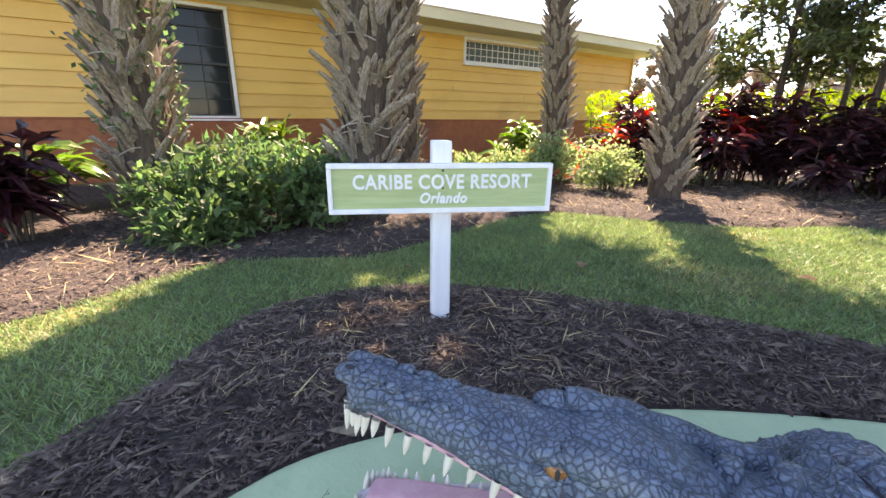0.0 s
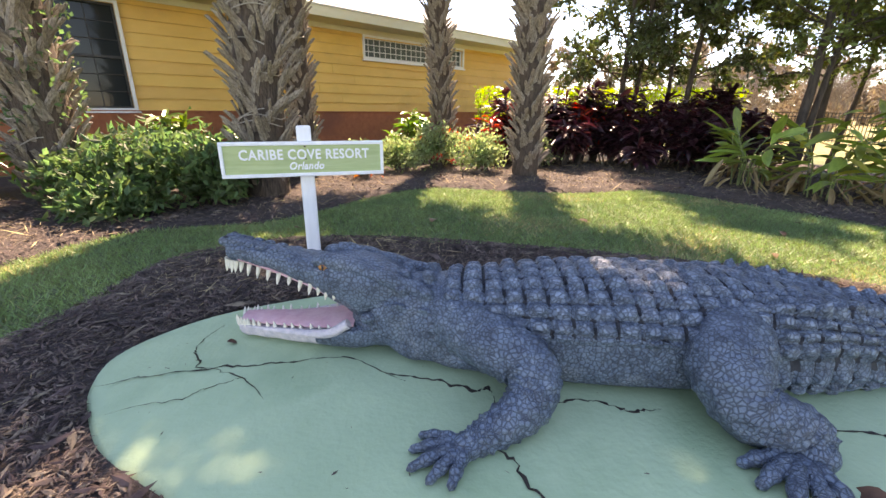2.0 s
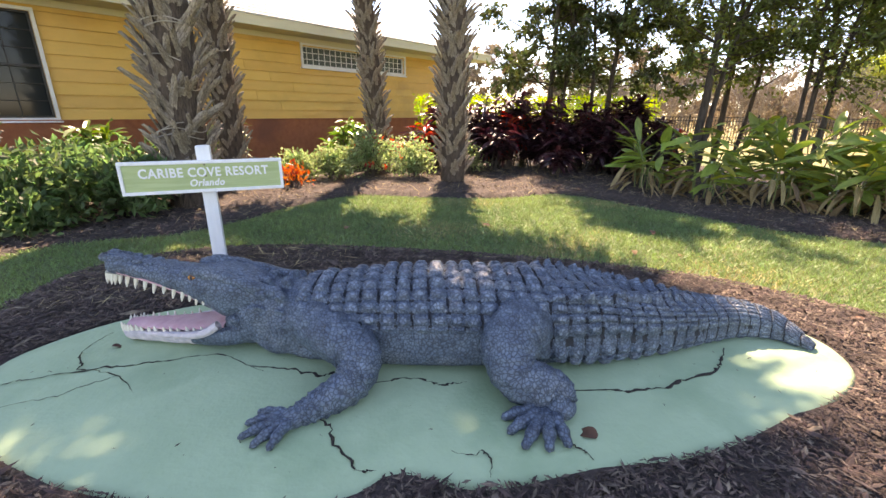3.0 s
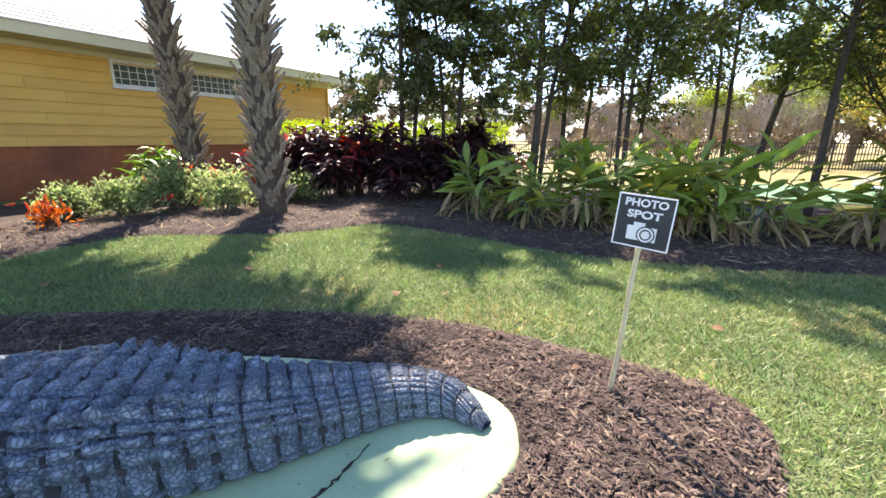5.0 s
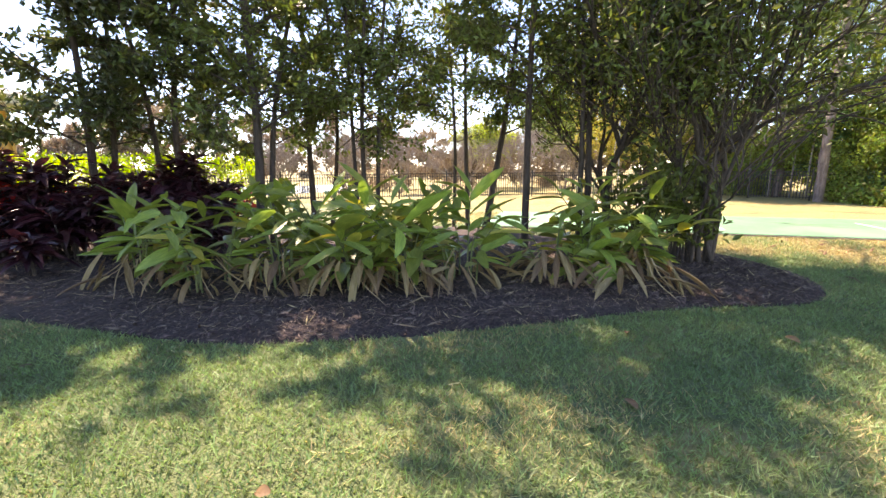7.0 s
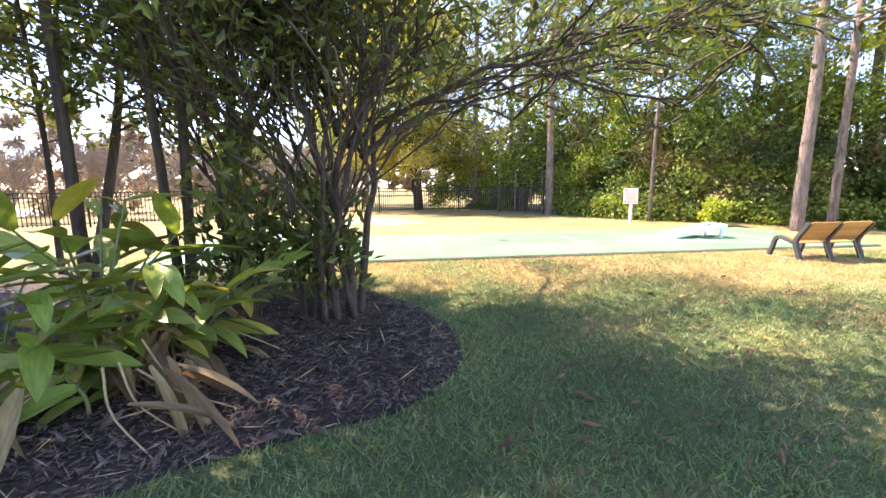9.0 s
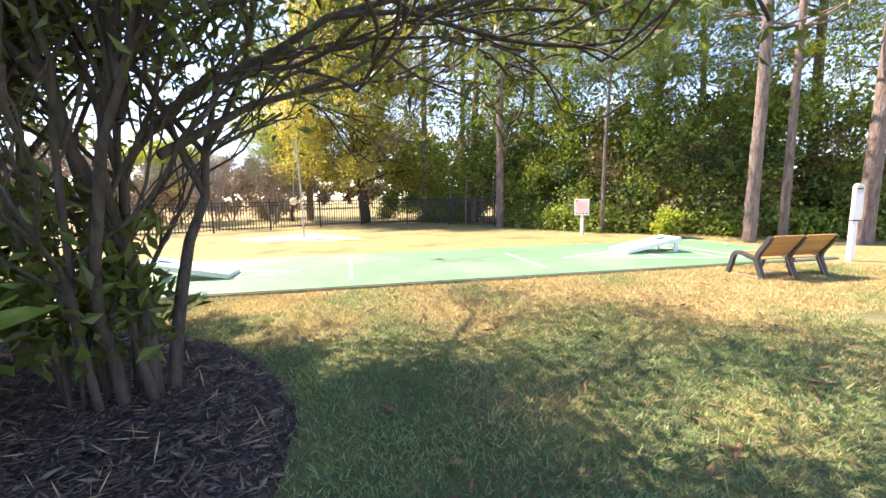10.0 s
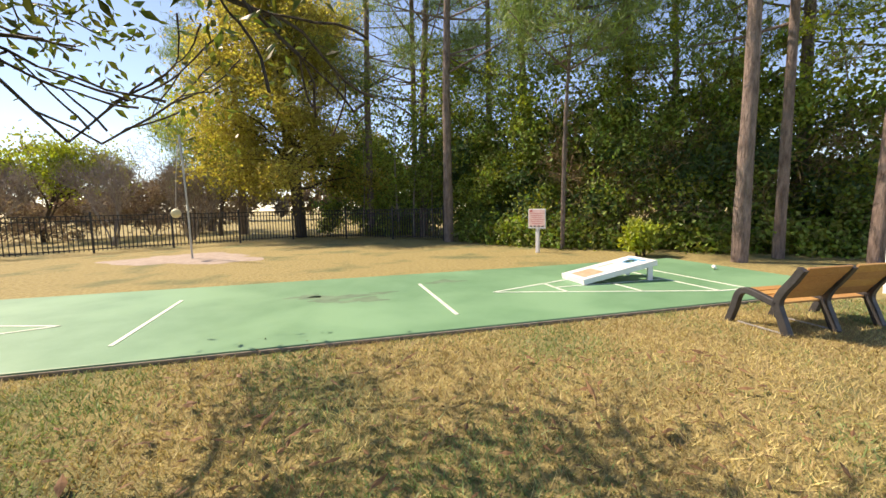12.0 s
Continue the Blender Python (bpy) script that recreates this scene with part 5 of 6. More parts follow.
# crowns are unseen; heights and frond counts are set to steer their shade
palm((-1.52, 4.42), 0.285, 9.0, (0.2, 0.1), "thick grey palm trunk wrapped in dry vines", 31, 1.0, 9)
p1 = palm((-3.72, 4.25), 0.29, 9.0, (-0.15, 0.0), "palm trunk with criss-cross leaf bases and green creeper", 32, 1.0, 4)
palm((2.36, 5.72), 0.235, 6.4, (-0.05, 0.15), "pale grey palm trunk with ragged leaf bases", 33, 1.15, 0, 46)
palm((1.28, 7.55), 0.20, 6.0, (-0.55, -0.5), "slender brown leaning palm trunk", 34, 1.25, 1, 42)
palm((-1.25, 5.75), 0.20, 9.6, (-0.1, 0.2), "dark palm trunk standing behind another", 35, 1.1, 1)
cr = np.random.default_rng(40)          # creeper on one palm
sh = Shape()
aa = cr.uniform(0, 6.28, 700)
zz = cr.uniform(0.9, 3.6, 700)
small_leaves(sh, cr, np.c_[0.36 * np.cos(aa) + cr.normal(0, 0.06, 700), 0.36 * np.sin(aa) + cr.normal(0, 0.06, 700), zz], cr.standard_normal((700, 3)), 0.075, 0.022)
part("creeper", sh, M["shrub"], p1, "green creeper leaves")


def shrub(at, size, leaf, total, label, seed, category="shrub", name="shrub", length=0.07, width=0.022, group="", accent=None):
    """A rounded bush of many short stems with leaf sprays, uneven in outline."""
    rng = np.random.default_rng(seed)
    t = thing(name, label, category, Matrix.Translation((*at, 0.01)), group=group)
    wood, tips = Shape(), []
    for _ in range(14):
        a, e = rng.uniform(0, 6.28), rng.uniform(0.25, 1.0)
        end = np.array([size[0] * e * math.cos(a), size[1] * e * math.sin(a), size[2] * rng.uniform(0.55, 1.0) * (1.1 - 0.35 * e)])
        c = curve([(0.1 * math.cos(a), 0.1 * math.sin(a), 0), end * (0.45, 0.45, 0.55), end], 8)
        part("stem", Shape().add(*tube(c, np.linspace(0.012, 0.004, 8), 5)), M["bark"], t)
        for q in c[3:]:
            tips.append((q, unit(c[-1] - c[2])))
    for _ in range(40):
        a, e = rng.uniform(0, 6.28), math.sqrt(rng.uniform(0.05, 1))
        tips.append((np.array([size[0] * e * math.cos(a), size[1] * e * math.sin(a), size[2] * rng.uniform(0.25, 1.0) * (1 - 0.4 * e * e)]), np.array([math.cos(a), math.sin(a), 0.7])))
    part("foliage", leaf_out(rng, tips, total, 0.085, length, width, hang=-0.15), M[leaf], t)
    if accent:
        part("red_foliage", leaf_out(rng, tips[-6:], 120, 0.05, length * 1.3, width, hang=-0.3), M[accent], t, "scarlet young leaves")
    return t


for x, y, sx, sy, sz, sd in ((-2.55, 3.72, 0.55, 0.45, 0.80, 1), (-1.95, 3.95, 0.40, 0.40, 0.74, 2), (-3.15, 3.85, 0.50, 0.45, 0.72, 3), (-2.3, 4.6, 0.6, 0.45, 0.85, 4), (-3.1, 4.9, 0.6, 0.45, 0.85, 5), (-2.75, 3.3, 0.35, 0.3, 0.35, 6)):
    shrub((x, y), (sx, sy, sz), "shrub", 1500, "leafy green schefflera shrub in the mulch bed", 100 + sd, length=0.115, width=0.030, group="green shrubs by the house")
for x, y, sx, sz, sd, acc in ((0.30, 6.35, 0.36, 0.62, 1, None), (0.95, 6.6, 0.50, 0.80, 2, "cordy_red"), (1.72, 6.25, 0.42, 0.72, 3, None), (2.95, 6.85, 0.40, 0.60, 4, None), (-0.35, 6.4, 0.3, 0.5, 5, None)):
    shrub((x, y), (sx, sx * 0.9, sz), "varieg", 1900, "cream and green variegated schefflera shrub", 120 + sd, group="variegated shrubs by the house", accent=acc)
shrub((-0.35, 5.55), (0.12, 0.12, 0.42), "croton", 150, "small orange-red croton bush", 130, name="croton", length=0.12, width=0.022)


def rosette_plant(at, label, seed, canes, leaf="cordy", name="ti_plant", group="", red=0.15, tall=1.2, lng=0.42, wid=0.045, category="plant"):
    """Canes with tufts of strap leaves."""
    rng = np.random.default_rng(seed)
    t = thing(name, label, category, Matrix.Translation((*at, 0.01)), group=group)
    wood, sh = Shape(), Shape()
    for _ in range(canes):
        a, e = rng.uniform(0, 6.28), rng.uniform(0, 0.30)
        top = np.array([e * 1.5 * math.cos(a), e * 1.5 * math.sin(a), tall * rng.uniform(0.45, 1.0)])
        c = curve([(e * 0.5 * math.cos(a), e * 0.5 * math.sin(a), 0), top * (0.7, 0.7, 0.5), top], 10)
        part("cane", Shape().add(*tube(c, np.linspace(0.016, 0.010, 10), 6)), M["bark"], t)
        n = 34
        s = rng.uniform(0.35, 1.0, n) ** 0.6
        base = np.c_[np.interp(s, np.linspace(0, 1, 10), c[:, 0]), np.interp(s, np.linspace(0, 1, 10), c[:, 1]), np.interp(s, np.linspace(0, 1, 10), c[:, 2])]
        b = rng.uniform(0, 6.28, n)
        el = rng.uniform(0.0, 1.3, n) * s
        long_leaves(sh, rng, base, np.c_[np.cos(b), np.sin(b), el], lng, wid, 1 if rng.uniform() < red else 0, 0.8, 3)
    part("foliage", sh, [M[leaf], M["cordy_red"]], t)
    return t


hr = np.random.default_rng(61)
for q in range(17):
    s = q / 16
    x, y = 2.75 + 4.3 * s + hr.normal(0, 0.12), 8.15 - 1.9 * s + hr.normal(0, 0.2)
    rosette_plant((x, y), "maroon ti plant in a dense row", 200 + q, 8, group="row of maroon ti plants", red=0.09, tall=1.35 + hr.uniform(-0.1, 0.3))
for q in range(11):
    s = q / 10
    rosette_plant((2.7 + 3.9 * s + hr.normal(0, 0.12), 7.35 - 1.75 * s + hr.normal(0, 0.15)), "low maroon ti plant before the tall row", 260 + q, 6, group="low ti plants before the row", red=0.05, tall=0.85 + hr.uniform(-0.1, 0.2))
for q, (x, y) in enumerate(((2.0, 7.5), (2.5, 7.6), (-4.6, 3.6), (-5.0, 3.1), (-4.2, 3.2), (4.4, 5.6), (5.6, 5.4), (6.2, 4.7))):
    rosette_plant((x, y), "red and maroon ti plant in the mulch", 230 + q, 5 if q < 5 else 2, group="red ti plants in the bed", red=0.5 if q < 2 else 0.25, tall=0.95)
rosette_plant((-3.2, 5.6), "broad-leaved green plant by the house wall", 240, 7, "ginger", "green_plant", "green plants by the wall", 0, 1.05, 0.5, 0.055)
for q, (x, y) in enumerate(((-4.3, 5.0), (-2.2, 6.2), (-1.6, 6.4), (-5.0, 4.4), (0.4, 7.7), (0.9, 8.0))):
    rosette_plant((x, y), "broad-leaved green plant by the house wall", 241 + q, 3, "ginger", "green_plant", "green plants by the wall", 0, 1.0, 0.42, 0.05)

# clipped lime hedge behind the ti plants
hg = np.random.default_rng(66)
hedge = thing("clipped_hedge", "bright lime clipped hedge with flat top", "hedge", Matrix.Translation((5.6, 9.3, 0)) @ Matrix.Rotation(radians(-18), 4, "Z"))
n = 9000
at = np.c_[hg.uniform(-3.2, 3.2, n), hg.uniform(-0.45, 0.45, n), 1.62 * hg.uniform(0.0, 1.0, n) ** 0.45 + hg.normal(0, 0.03, n)]
sh = Shape()
small_leaves(sh, hg, at, hg.standard_normal((n, 3)) + (0, 0, 0.6), 0.07, 0.022)
part("foliage", sh, M["hedge"], hedge)
sh = Shape()
for q in range(26):
    x = -3 + 6 * q / 25
    part("stem", Shape().add(*tube(curve([(x, 0, 0), (x + hg.normal(0, 0.08), hg.normal(0, 0.1), 0.6), (x + hg.normal(0, 0.12), hg.normal(0, 0.2), 1.5)], 6), 0.012, 5)), M["bark"], hedge)

# shell ginger: each broad leaf a piece of its own
def ginger_leaf(rng, droop):
    sh = Shape()
    long_leaves(sh, rng, np.zeros((1, 3)), np.array([[1.0, 0, 0.0]]), 0.52, 0.084, 0, droop, 6)
    return sh


GL = {}
for key in ("ginger", "ginger_yellow", "ginger_dry"):
    low, high = {"ginger": ((0.150, 0.225, 0.040), (0.290, 0.360, 0.080)), "ginger_yellow": ((0.34, 0.33, 0.05), (0.50, 0.46, 0.10)), "ginger_dry": ((0.20, 0.13, 0.06), (0.36, 0.26, 0.14))}[key]
    mm = material(key + "_piece", low, high, 6, 0.38 if key == "ginger" else 0.7, 0.15, 30, vary=0.32, translucent=0.28, stretch=(1, 6, 1))
    GL[key] = [ginger_leaf(np.random.default_rng(70 + q), d).mesh("leaf", mm, True) for q, d in enumerate((0.15, 0.38, 0.7))]
STALK = material("ginger_stalk", (0.10, 0.15, 0.04), (0.22, 0.24, 0.09), 10, 0.6, 0.2)


def ginger(at, seed, stalks=9, tall=0.95, label="shell ginger clump with long green leaves and dry stalks"):
    rng = np.random.default_rng(seed)
    t = thing("ginger_plant", label, "plant", Matrix.Translation((*at, 0.01)), group="shell ginger in the bed")
    sh = Shape()
    for _ in range(stalks):
        a, e = rng.uniform(0, 6.28), rng.uniform(0.05, 0.30)
        lean = rng.uniform(0.15, 0.62)
        top = np.array([(e + lean) * math.cos(a), (e + lean) * math.sin(a), tall * rng.uniform(0.65, 1.1) * 1.1 * (1 - 0.25 * lean)])
        c = curve([(e * math.cos(a), e * math.sin(a), 0), (e * math.cos(a) * 1.3, e * math.sin(a) * 1.3, top[2] * 0.55), top], 12)
        part("stalk", Shape().add(*tube(c, np.linspace(0.012, 0.006, 12), 6)), STALK, t)
        n = int(rng.integers(7, 11))
        for q in range(n):
            s = 0.30 + 0.70 * q / (n - 1)
            p = np.array([np.interp(s, np.linspace(0, 1, 12), c[:, d]) for d in range(3)])
            b = a + (0.75 if q % 2 else -0.75) * rng.uniform(0.4, 1.5) + rng.normal(0, 0.25)
            kind = "ginger" if rng.uniform() > 0.13 else "ginger_yellow"
            o = part("leaf", GL[kind][int(rng.integers(3))], None, t)
            sc = rng.uniform(0.55, 0.98)
            o.matrix_local = Matrix.Translation(p) @ Matrix.Rotation(b, 4, "Z") @ Matrix.Rotation(radians(-rng.uniform(-25, 60) * s), 4, "Y") @ Matrix.Rotation(radians(rng.normal(0, 22)), 4, "X") @ Matrix.Scale(sc, 4)
    for _ in range(24):                   # withered leaves hanging about the foot
        a = rng.uniform(0, 6.28)
        o = part("dry_leaf", GL["ginger_dry"][int(rng.integers(3))], None, t)
        o.matrix_local = Matrix.Translation((0.34 * math.cos(a), 0.34 * math.sin(a), rng.uniform(0.10, 0.42))) @ Matrix.Rotation(a + rng.normal(0, 0.5), 4, "Z") @ Matrix.Rotation(radians(rng.uniform(5, 60)), 4, "Y") @ Matrix.Diagonal((rng.uniform(0.6, 1.0), 0.45, 1, 1))
    for _ in range(7):                    # dead stalks fallen outwards
        a, r = rng.uniform(0, 6.28), rng.uniform(0.45, 0.75)
        c = curve([(0.2 * math.cos(a), 0.2 * math.sin(a), rng.uniform(0.25, 0.45)), (0.6 * r * math.cos(a), 0.6 * r * math.sin(a), 0.2), (r * math.cos(a + 0.2), r * math.sin(a + 0.2), 0.02)], 8)
        part("dead_stalk", Shape().add(*tube(c, np.linspace(0.007, 0.004, 8), 5)), M["straw"], t, "dry pale stalk")


gr = np.random.default_rng(77)
for q, (x, y, n, h) in enumerate(((5.55, 3.35, 9, 0.95), (6.15, 2.75, 10, 1.0), (6.6, 2.15, 9, 0.95), (7.1, 1.75, 10, 1.0), (6.85, 2.9, 9, 1.1), (7.6, 1.35, 8, 0.9), (8.45, 0.62, 8, 0.62), (8.95, 0.42, 9, 1.05), (9.3, 0.05, 7, 0.8), (5.2, 4.2, 8, 0.9), (7.75, 2.3, 8, 1.1), (8.5, -0.22, 2, 0.32))):
    ginger((x, y), 300 + q, n, h)

# trees in the bed
def leafy_tree(name, at, stems, tall, bare, reach, leaf, leaves, label, seed, length=0.10, width=0.028, group="", limbs=34, spray=0.06, twigs=8, twig=(0.25, 0.6)):
    """Upright stems that carry side limbs from a given height up; twigs on the limbs bear leaf sprays with gaps between them.
    stems: foot, lean and radius of each."""
    rng = np.random.default_rng(seed)
    t = thing(name, label, "tree", Matrix.Translation((*at, 0)), group=group)
    spots, ways = [], []
    for (fx, fy), (lx, ly), r in stems:
        wood = Shape()
        top = np.array([fx + lx * tall, fy + ly * tall, tall * rng.uniform(0.9, 1.05)])
        c = curve([(fx, fy, -0.05), (fx + lx * tall * 0.25 + rng.normal(0, 0.06), fy + ly * tall * 0.25 + rng.normal(0, 0.06), tall * 0.3),
                   (fx + lx * tall * 0.6 + rng.normal(0, 0.10), fy + ly * tall * 0.6 + rng.normal(0, 0.10), tall * 0.65), top], 40)
        wood.add(*tube(c, r * np.linspace(1.15, 0.25, 40), 10, 0.05, seed))
        for _ in range(limbs):
            z = rng.uniform(bare, tall)
            k = min(39, int(np.searchsorted(c[:, 2], z)))
            a = rng.uniform(0, 6.28)
            ln = reach * rng.uniform(0.45, 1.1) * (1 - 0.55 * max(0, (z - bare) / (tall - bare)) ** 2)
            rise = rng.uniform(0.0, 0.75)
            d = np.array([math.cos(a), math.sin(a), rise])
            limb_c = curve([c[k], c[k] + d * ln * 0.5 + rng.normal(0, 0.07, 3), c[k] + d * ln + (0, 0, -0.12 * ln) + rng.normal(0, 0.08, 3)], 10)
            wood.add(*tube(limb_c, np.linspace(r * 0.32, 0.005, 10), 5))
            for _ in range(twigs):
                q = int(rng.integers(3, 10))
                w = unit(unit(limb_c[min(q, 9)] - limb_c[q - 1]) + rng.normal(0, 0.7, 3) * (1, 1, 0.6))
                tl = rng.uniform(*twig)
                tw = curve([limb_c[q], limb_c[q] + w * tl * 0.5 + rng.normal(0, 0.03, 3), limb_c[q] + w * tl - (0, 0, 0.05)], 6)
                wood.add(*tube(tw, np.linspace(0.006, 0.002, 6), 4))
                spots.append(tw[1:])
                ways.append(np.repeat(w[None], 5, 0))
        part("trunk", wood, M["bark"], t, smooth=True)
    spots, ways = np.concatenate(spots), np.concatenate(ways)
    pick = rng.integers(0, len(spots), leaves)
    sh = Shape()
    small_leaves(sh, rng, spots[pick] + rng.normal(0, spray, (leaves, 3)), ways[pick] * 0.6 + rng.standard_normal((leaves, 3)) * 0.65 - (0, 0, 0.25), length, width, 0, 0.4)
    part("crown", sh, M[leaf], t)
    return t


leafy_tree("magnolia_tree", (5.6, 8.5), [((0, 0), (0.03, 0), 0.07), ((0.3, 0.1), (0.06, 0.0), 0.055)], 7.6, 1.55, 2.0, "magnolia", 17000, "dark glossy-leaved tree above the ti plants", 401, 0.15, 0.036)
leafy_tree("magnolia_tree", (6.9, 8.0), [((0, 0), (0.02, -0.02), 0.065), ((-0.3, 0.2), (-0.05, 0.02), 0.05)], 7.2, 1.6, 1.9, "magnolia", 15000, "dark glossy-leaved tree above the ti plants", 402, 0.15, 0.036)
for q, (x, y, stems, tall, bare, reach, count, label) in enumerate((
        (7.25, 5.45, [((0, 0), (0.0, -0.01), 0.075), ((0.2, 0.05), (0.13, -0.06), 0.05)], 7.6, 1.55, 1.8, 14500, "slim dark-barked tree with dense leaves"),
        (8.75, 4.5, [((0, 0), (0.02, -0.01), 0.045), ((0.15, -0.1), (0.08, -0.03), 0.04), ((-0.12, 0.05), (-0.07, -0.02), 0.038)], 7.2, 1.6, 1.6, 14000, "cluster of slim trunks with dense leaves"),
        (10.9, 3.4, [((0, 0), (0.20, -0.02), 0.065)], 6.6, 1.9, 1.6, 9500, "leaning dark trunk with an open crown"),
        (9.85, 1.85, [((0, 0), (0.0, 0.0), 0.055)], 7.4, 2.2, 1.6, 7500, "straight slim trunk with leaves high up"),
        (10.15, 0.95, [((0, 0), (0.14, 0.05), 0.05), ((0.05, 0.15), (-0.05, 0.05), 0.042)], 6.6, 2.3, 1.4, 5500, "forked slim tree with fine leaves"),
        (9.0, 6.6, [((0, 0), (0.03, 0.02), 0.06), ((0.3, -0.2), (0.05, -0.02), 0.045)], 7.6, 1.6, 1.9, 15000, "slim tree at the back of the bed"),
        (11.4, 4.2, [((0, 0), (0.03, 0.05), 0.05), ((-0.2, 0.25), (-0.04, 0.03), 0.04)], 6.8, 1.8, 1.7, 9500, "slim paired trunks near the court"))):
    leafy_tree("bed_tree", (x, y), stems, tall, bare, reach, "tree_leaf", count, label, 403 + q, 0.11, 0.027, "slim trees in the bed")
tree("multi_stem_tree", (10.45, -0.6, 0), [((0, 0, 0), (0.02, 0.06, 1), 1.9, 0.055), ((-0.14, 0.05, 0), (-0.10, 0.22, 1), 1.9, 0.036), ((0.10, -0.04, 0), (0.12, 0.0, 1), 2.0, 0.042), ((0.05, 0.16, 0), (0.2, 0.15, 1), 1.9, 0.034),
     ((-0.08, -0.10, 0), (-0.05, -0.05, 1), 2.0, 0.030), ((-0.22, 0.14, 0), (-0.25, 0.2, 1), 1.9, 0.026),
     ((0.08, -0.12, 1.5), (0.75, -0.75, 0.6), 2.1, 0.03), ((0.08, 0.0, 1.6), (1.0, 0.1, 0.65), 2.2, 0.03), ((0.05, 0.1, 1.7), (0.8, 0.55, 0.7), 2.1, 0.028), ((0.0, -0.1, 1.6), (0.15, -1.0, 0.75), 1.9, 0.028)],
     "tree_leaf", 17000, "many-stemmed spreading tree at the end of the bed", 409, 0.10, 0.021, 0.30, 3, (3, 4), 0.3, 0.05, hang=0.15, fan=0.7, floor=1.75)
tree("multi_stem_tree", (10.7, 0.75, 0), [((0, 0, 0), (-0.05, 0.05, 1), 2.0, 0.07), ((0.1, 0.1, 0), (0.25, 0.25, 1), 1.9, 0.05)], "tree_leaf", 3000, "dark leafy tree beside the many-stemmed tree", 410, 0.095, 0.022, 0.18, 3, (3, 4), 0.3, 0.08)
# low leafy shoots about the feet of the two
shrub((10.30, -0.30), (0.42, 0.45, 1.6), "tree_leaf", 850, "leafy shoots between two tree trunks", 411, "shrub", "tree_shoots", 0.13, 0.030)
shrub((9.98, 0.10), (0.50, 0.50, 1.8), "tree_leaf", 750, "leafy shoots round the foot of a tree", 412, "shrub", "tree_shoots", 0.13, 0.030)

# ---- woods beyond the court ----
def pine(at, r, height, seed, bare=0.5, clumps=44):
    rng = np.random.default_rng(seed)
    t = thing("pine_tree", "tall pine with plated reddish bark and high needles", "tree", Matrix.Translation((*at, 0)), group="pines by the court")
    path = curve([(0, 0, -0.1), (rng.normal(0, 0.08), rng.normal(0, 0.08), height * 0.35), (rng.normal(0, 0.2), rng.normal(0, 0.2), height * 0.7), (rng.normal(0, 0.3), rng.normal(0, 0.3), height)], 30)
    wood = Shape().add(*tube(path, r * np.linspace(1.08, 0.25, 30), 16, 0.05, seed))
    sh = Shape()
    for q in range(clumps):
        s = rng.uniform(bare, 1.0)
        b = path[int(s * 29)]
        a = rng.uniform(0, 6.28)
        ln = (1.25 - s) * height * 0.22 * rng.uniform(0.5, 1.2) + 0.5
        end = b + np.array([math.cos(a) * ln, math.sin(a) * ln, ln * rng.uniform(0.0, 0.45)])
        c = curve([b, (b + end) / 2 + (0, 0, -0.1), end], 7)
        wood.add(*tube(c, np.linspace(0.035, 0.012, 7), 5))
        n = 330
        at_ = np.r_[c[4:], c[-2:]][rng.integers(0, 5, n)] + rng.standard_normal((n, 3)) * (0.28, 0.28, 0.2)
        small_leaves(sh, rng, at_, rng.standard_normal((n, 3)) + (0, 0, 0.7), 0.30, 0.013, 0, 0.1)
    part("trunk", wood, M["pine_bark"], t, smooth=True)
    part("crown", sh, M["pine_leaf"], t)


for q, (x, y, r, h, b) in enumerate(((19.85, -8.2, 0.135, 15, 0.34), (20.4, -9.2, 0.10, 14, 0.32), (24.9, -1.85, 0.15, 15, 0.35), (19.6, -10.4, 0.17, 14, 0.45), (22.4, -5.2, 0.055, 9, 0.5), (27.5, -0.5, 0.16, 16, 0.3), (28.5, 2.0, 0.15, 17, 0.3), (27.0, -4.5, 0.15, 16, 0.35), (25.5, -7.5, 0.16, 15, 0.35),
                                      (23.5, -11.5, 0.16, 15, 0.4), (30.5, 0.5, 0.15, 17, 0.3), (29.5, -3.0, 0.15, 17, 0.35), (30.0, 9.0, 0.2, 15, 0.2), (33.0, 13.0, 0.2, 11, 0.15), (27.0, -9.5, 0.14, 15, 0.3), (24.0, -14.0, 0.16, 14, 0.35))):
    pine((x, y), r, h, 500 + q, b)

leafy_tree("spreading_oak", (27.6, 4.75), [((0, 0), (-0.02, 0.04), 0.20), ((0.15, 0.2), (0.02, 0.14), 0.12)], 9.6, 1.7, 3.5, "oak_leaf", 80000, "large spreading oak with olive spring leaves", 520, 0.12, 0.038, limbs=60, spray=0.24, twigs=9, twig=(0.5, 1.2))
tree("spring_tree", (29.0, 9.5, 0), [((0, 0, 0), (0, 0.1, 1), 2.6, 0.10)], "lime_leaf", 7000, "small tree with bright yellow-green leaves", 521, 0.14, 0.045, 0.35, 3)
tree("spring_tree", (26.0, 15.5, 0), [((0, 0, 0), (0, 0.1, 1), 2.2, 0.09)], "lime_leaf", 6000, "small tree with bright yellow-green leaves", 522, 0.14, 0.045, 0.35, 3)


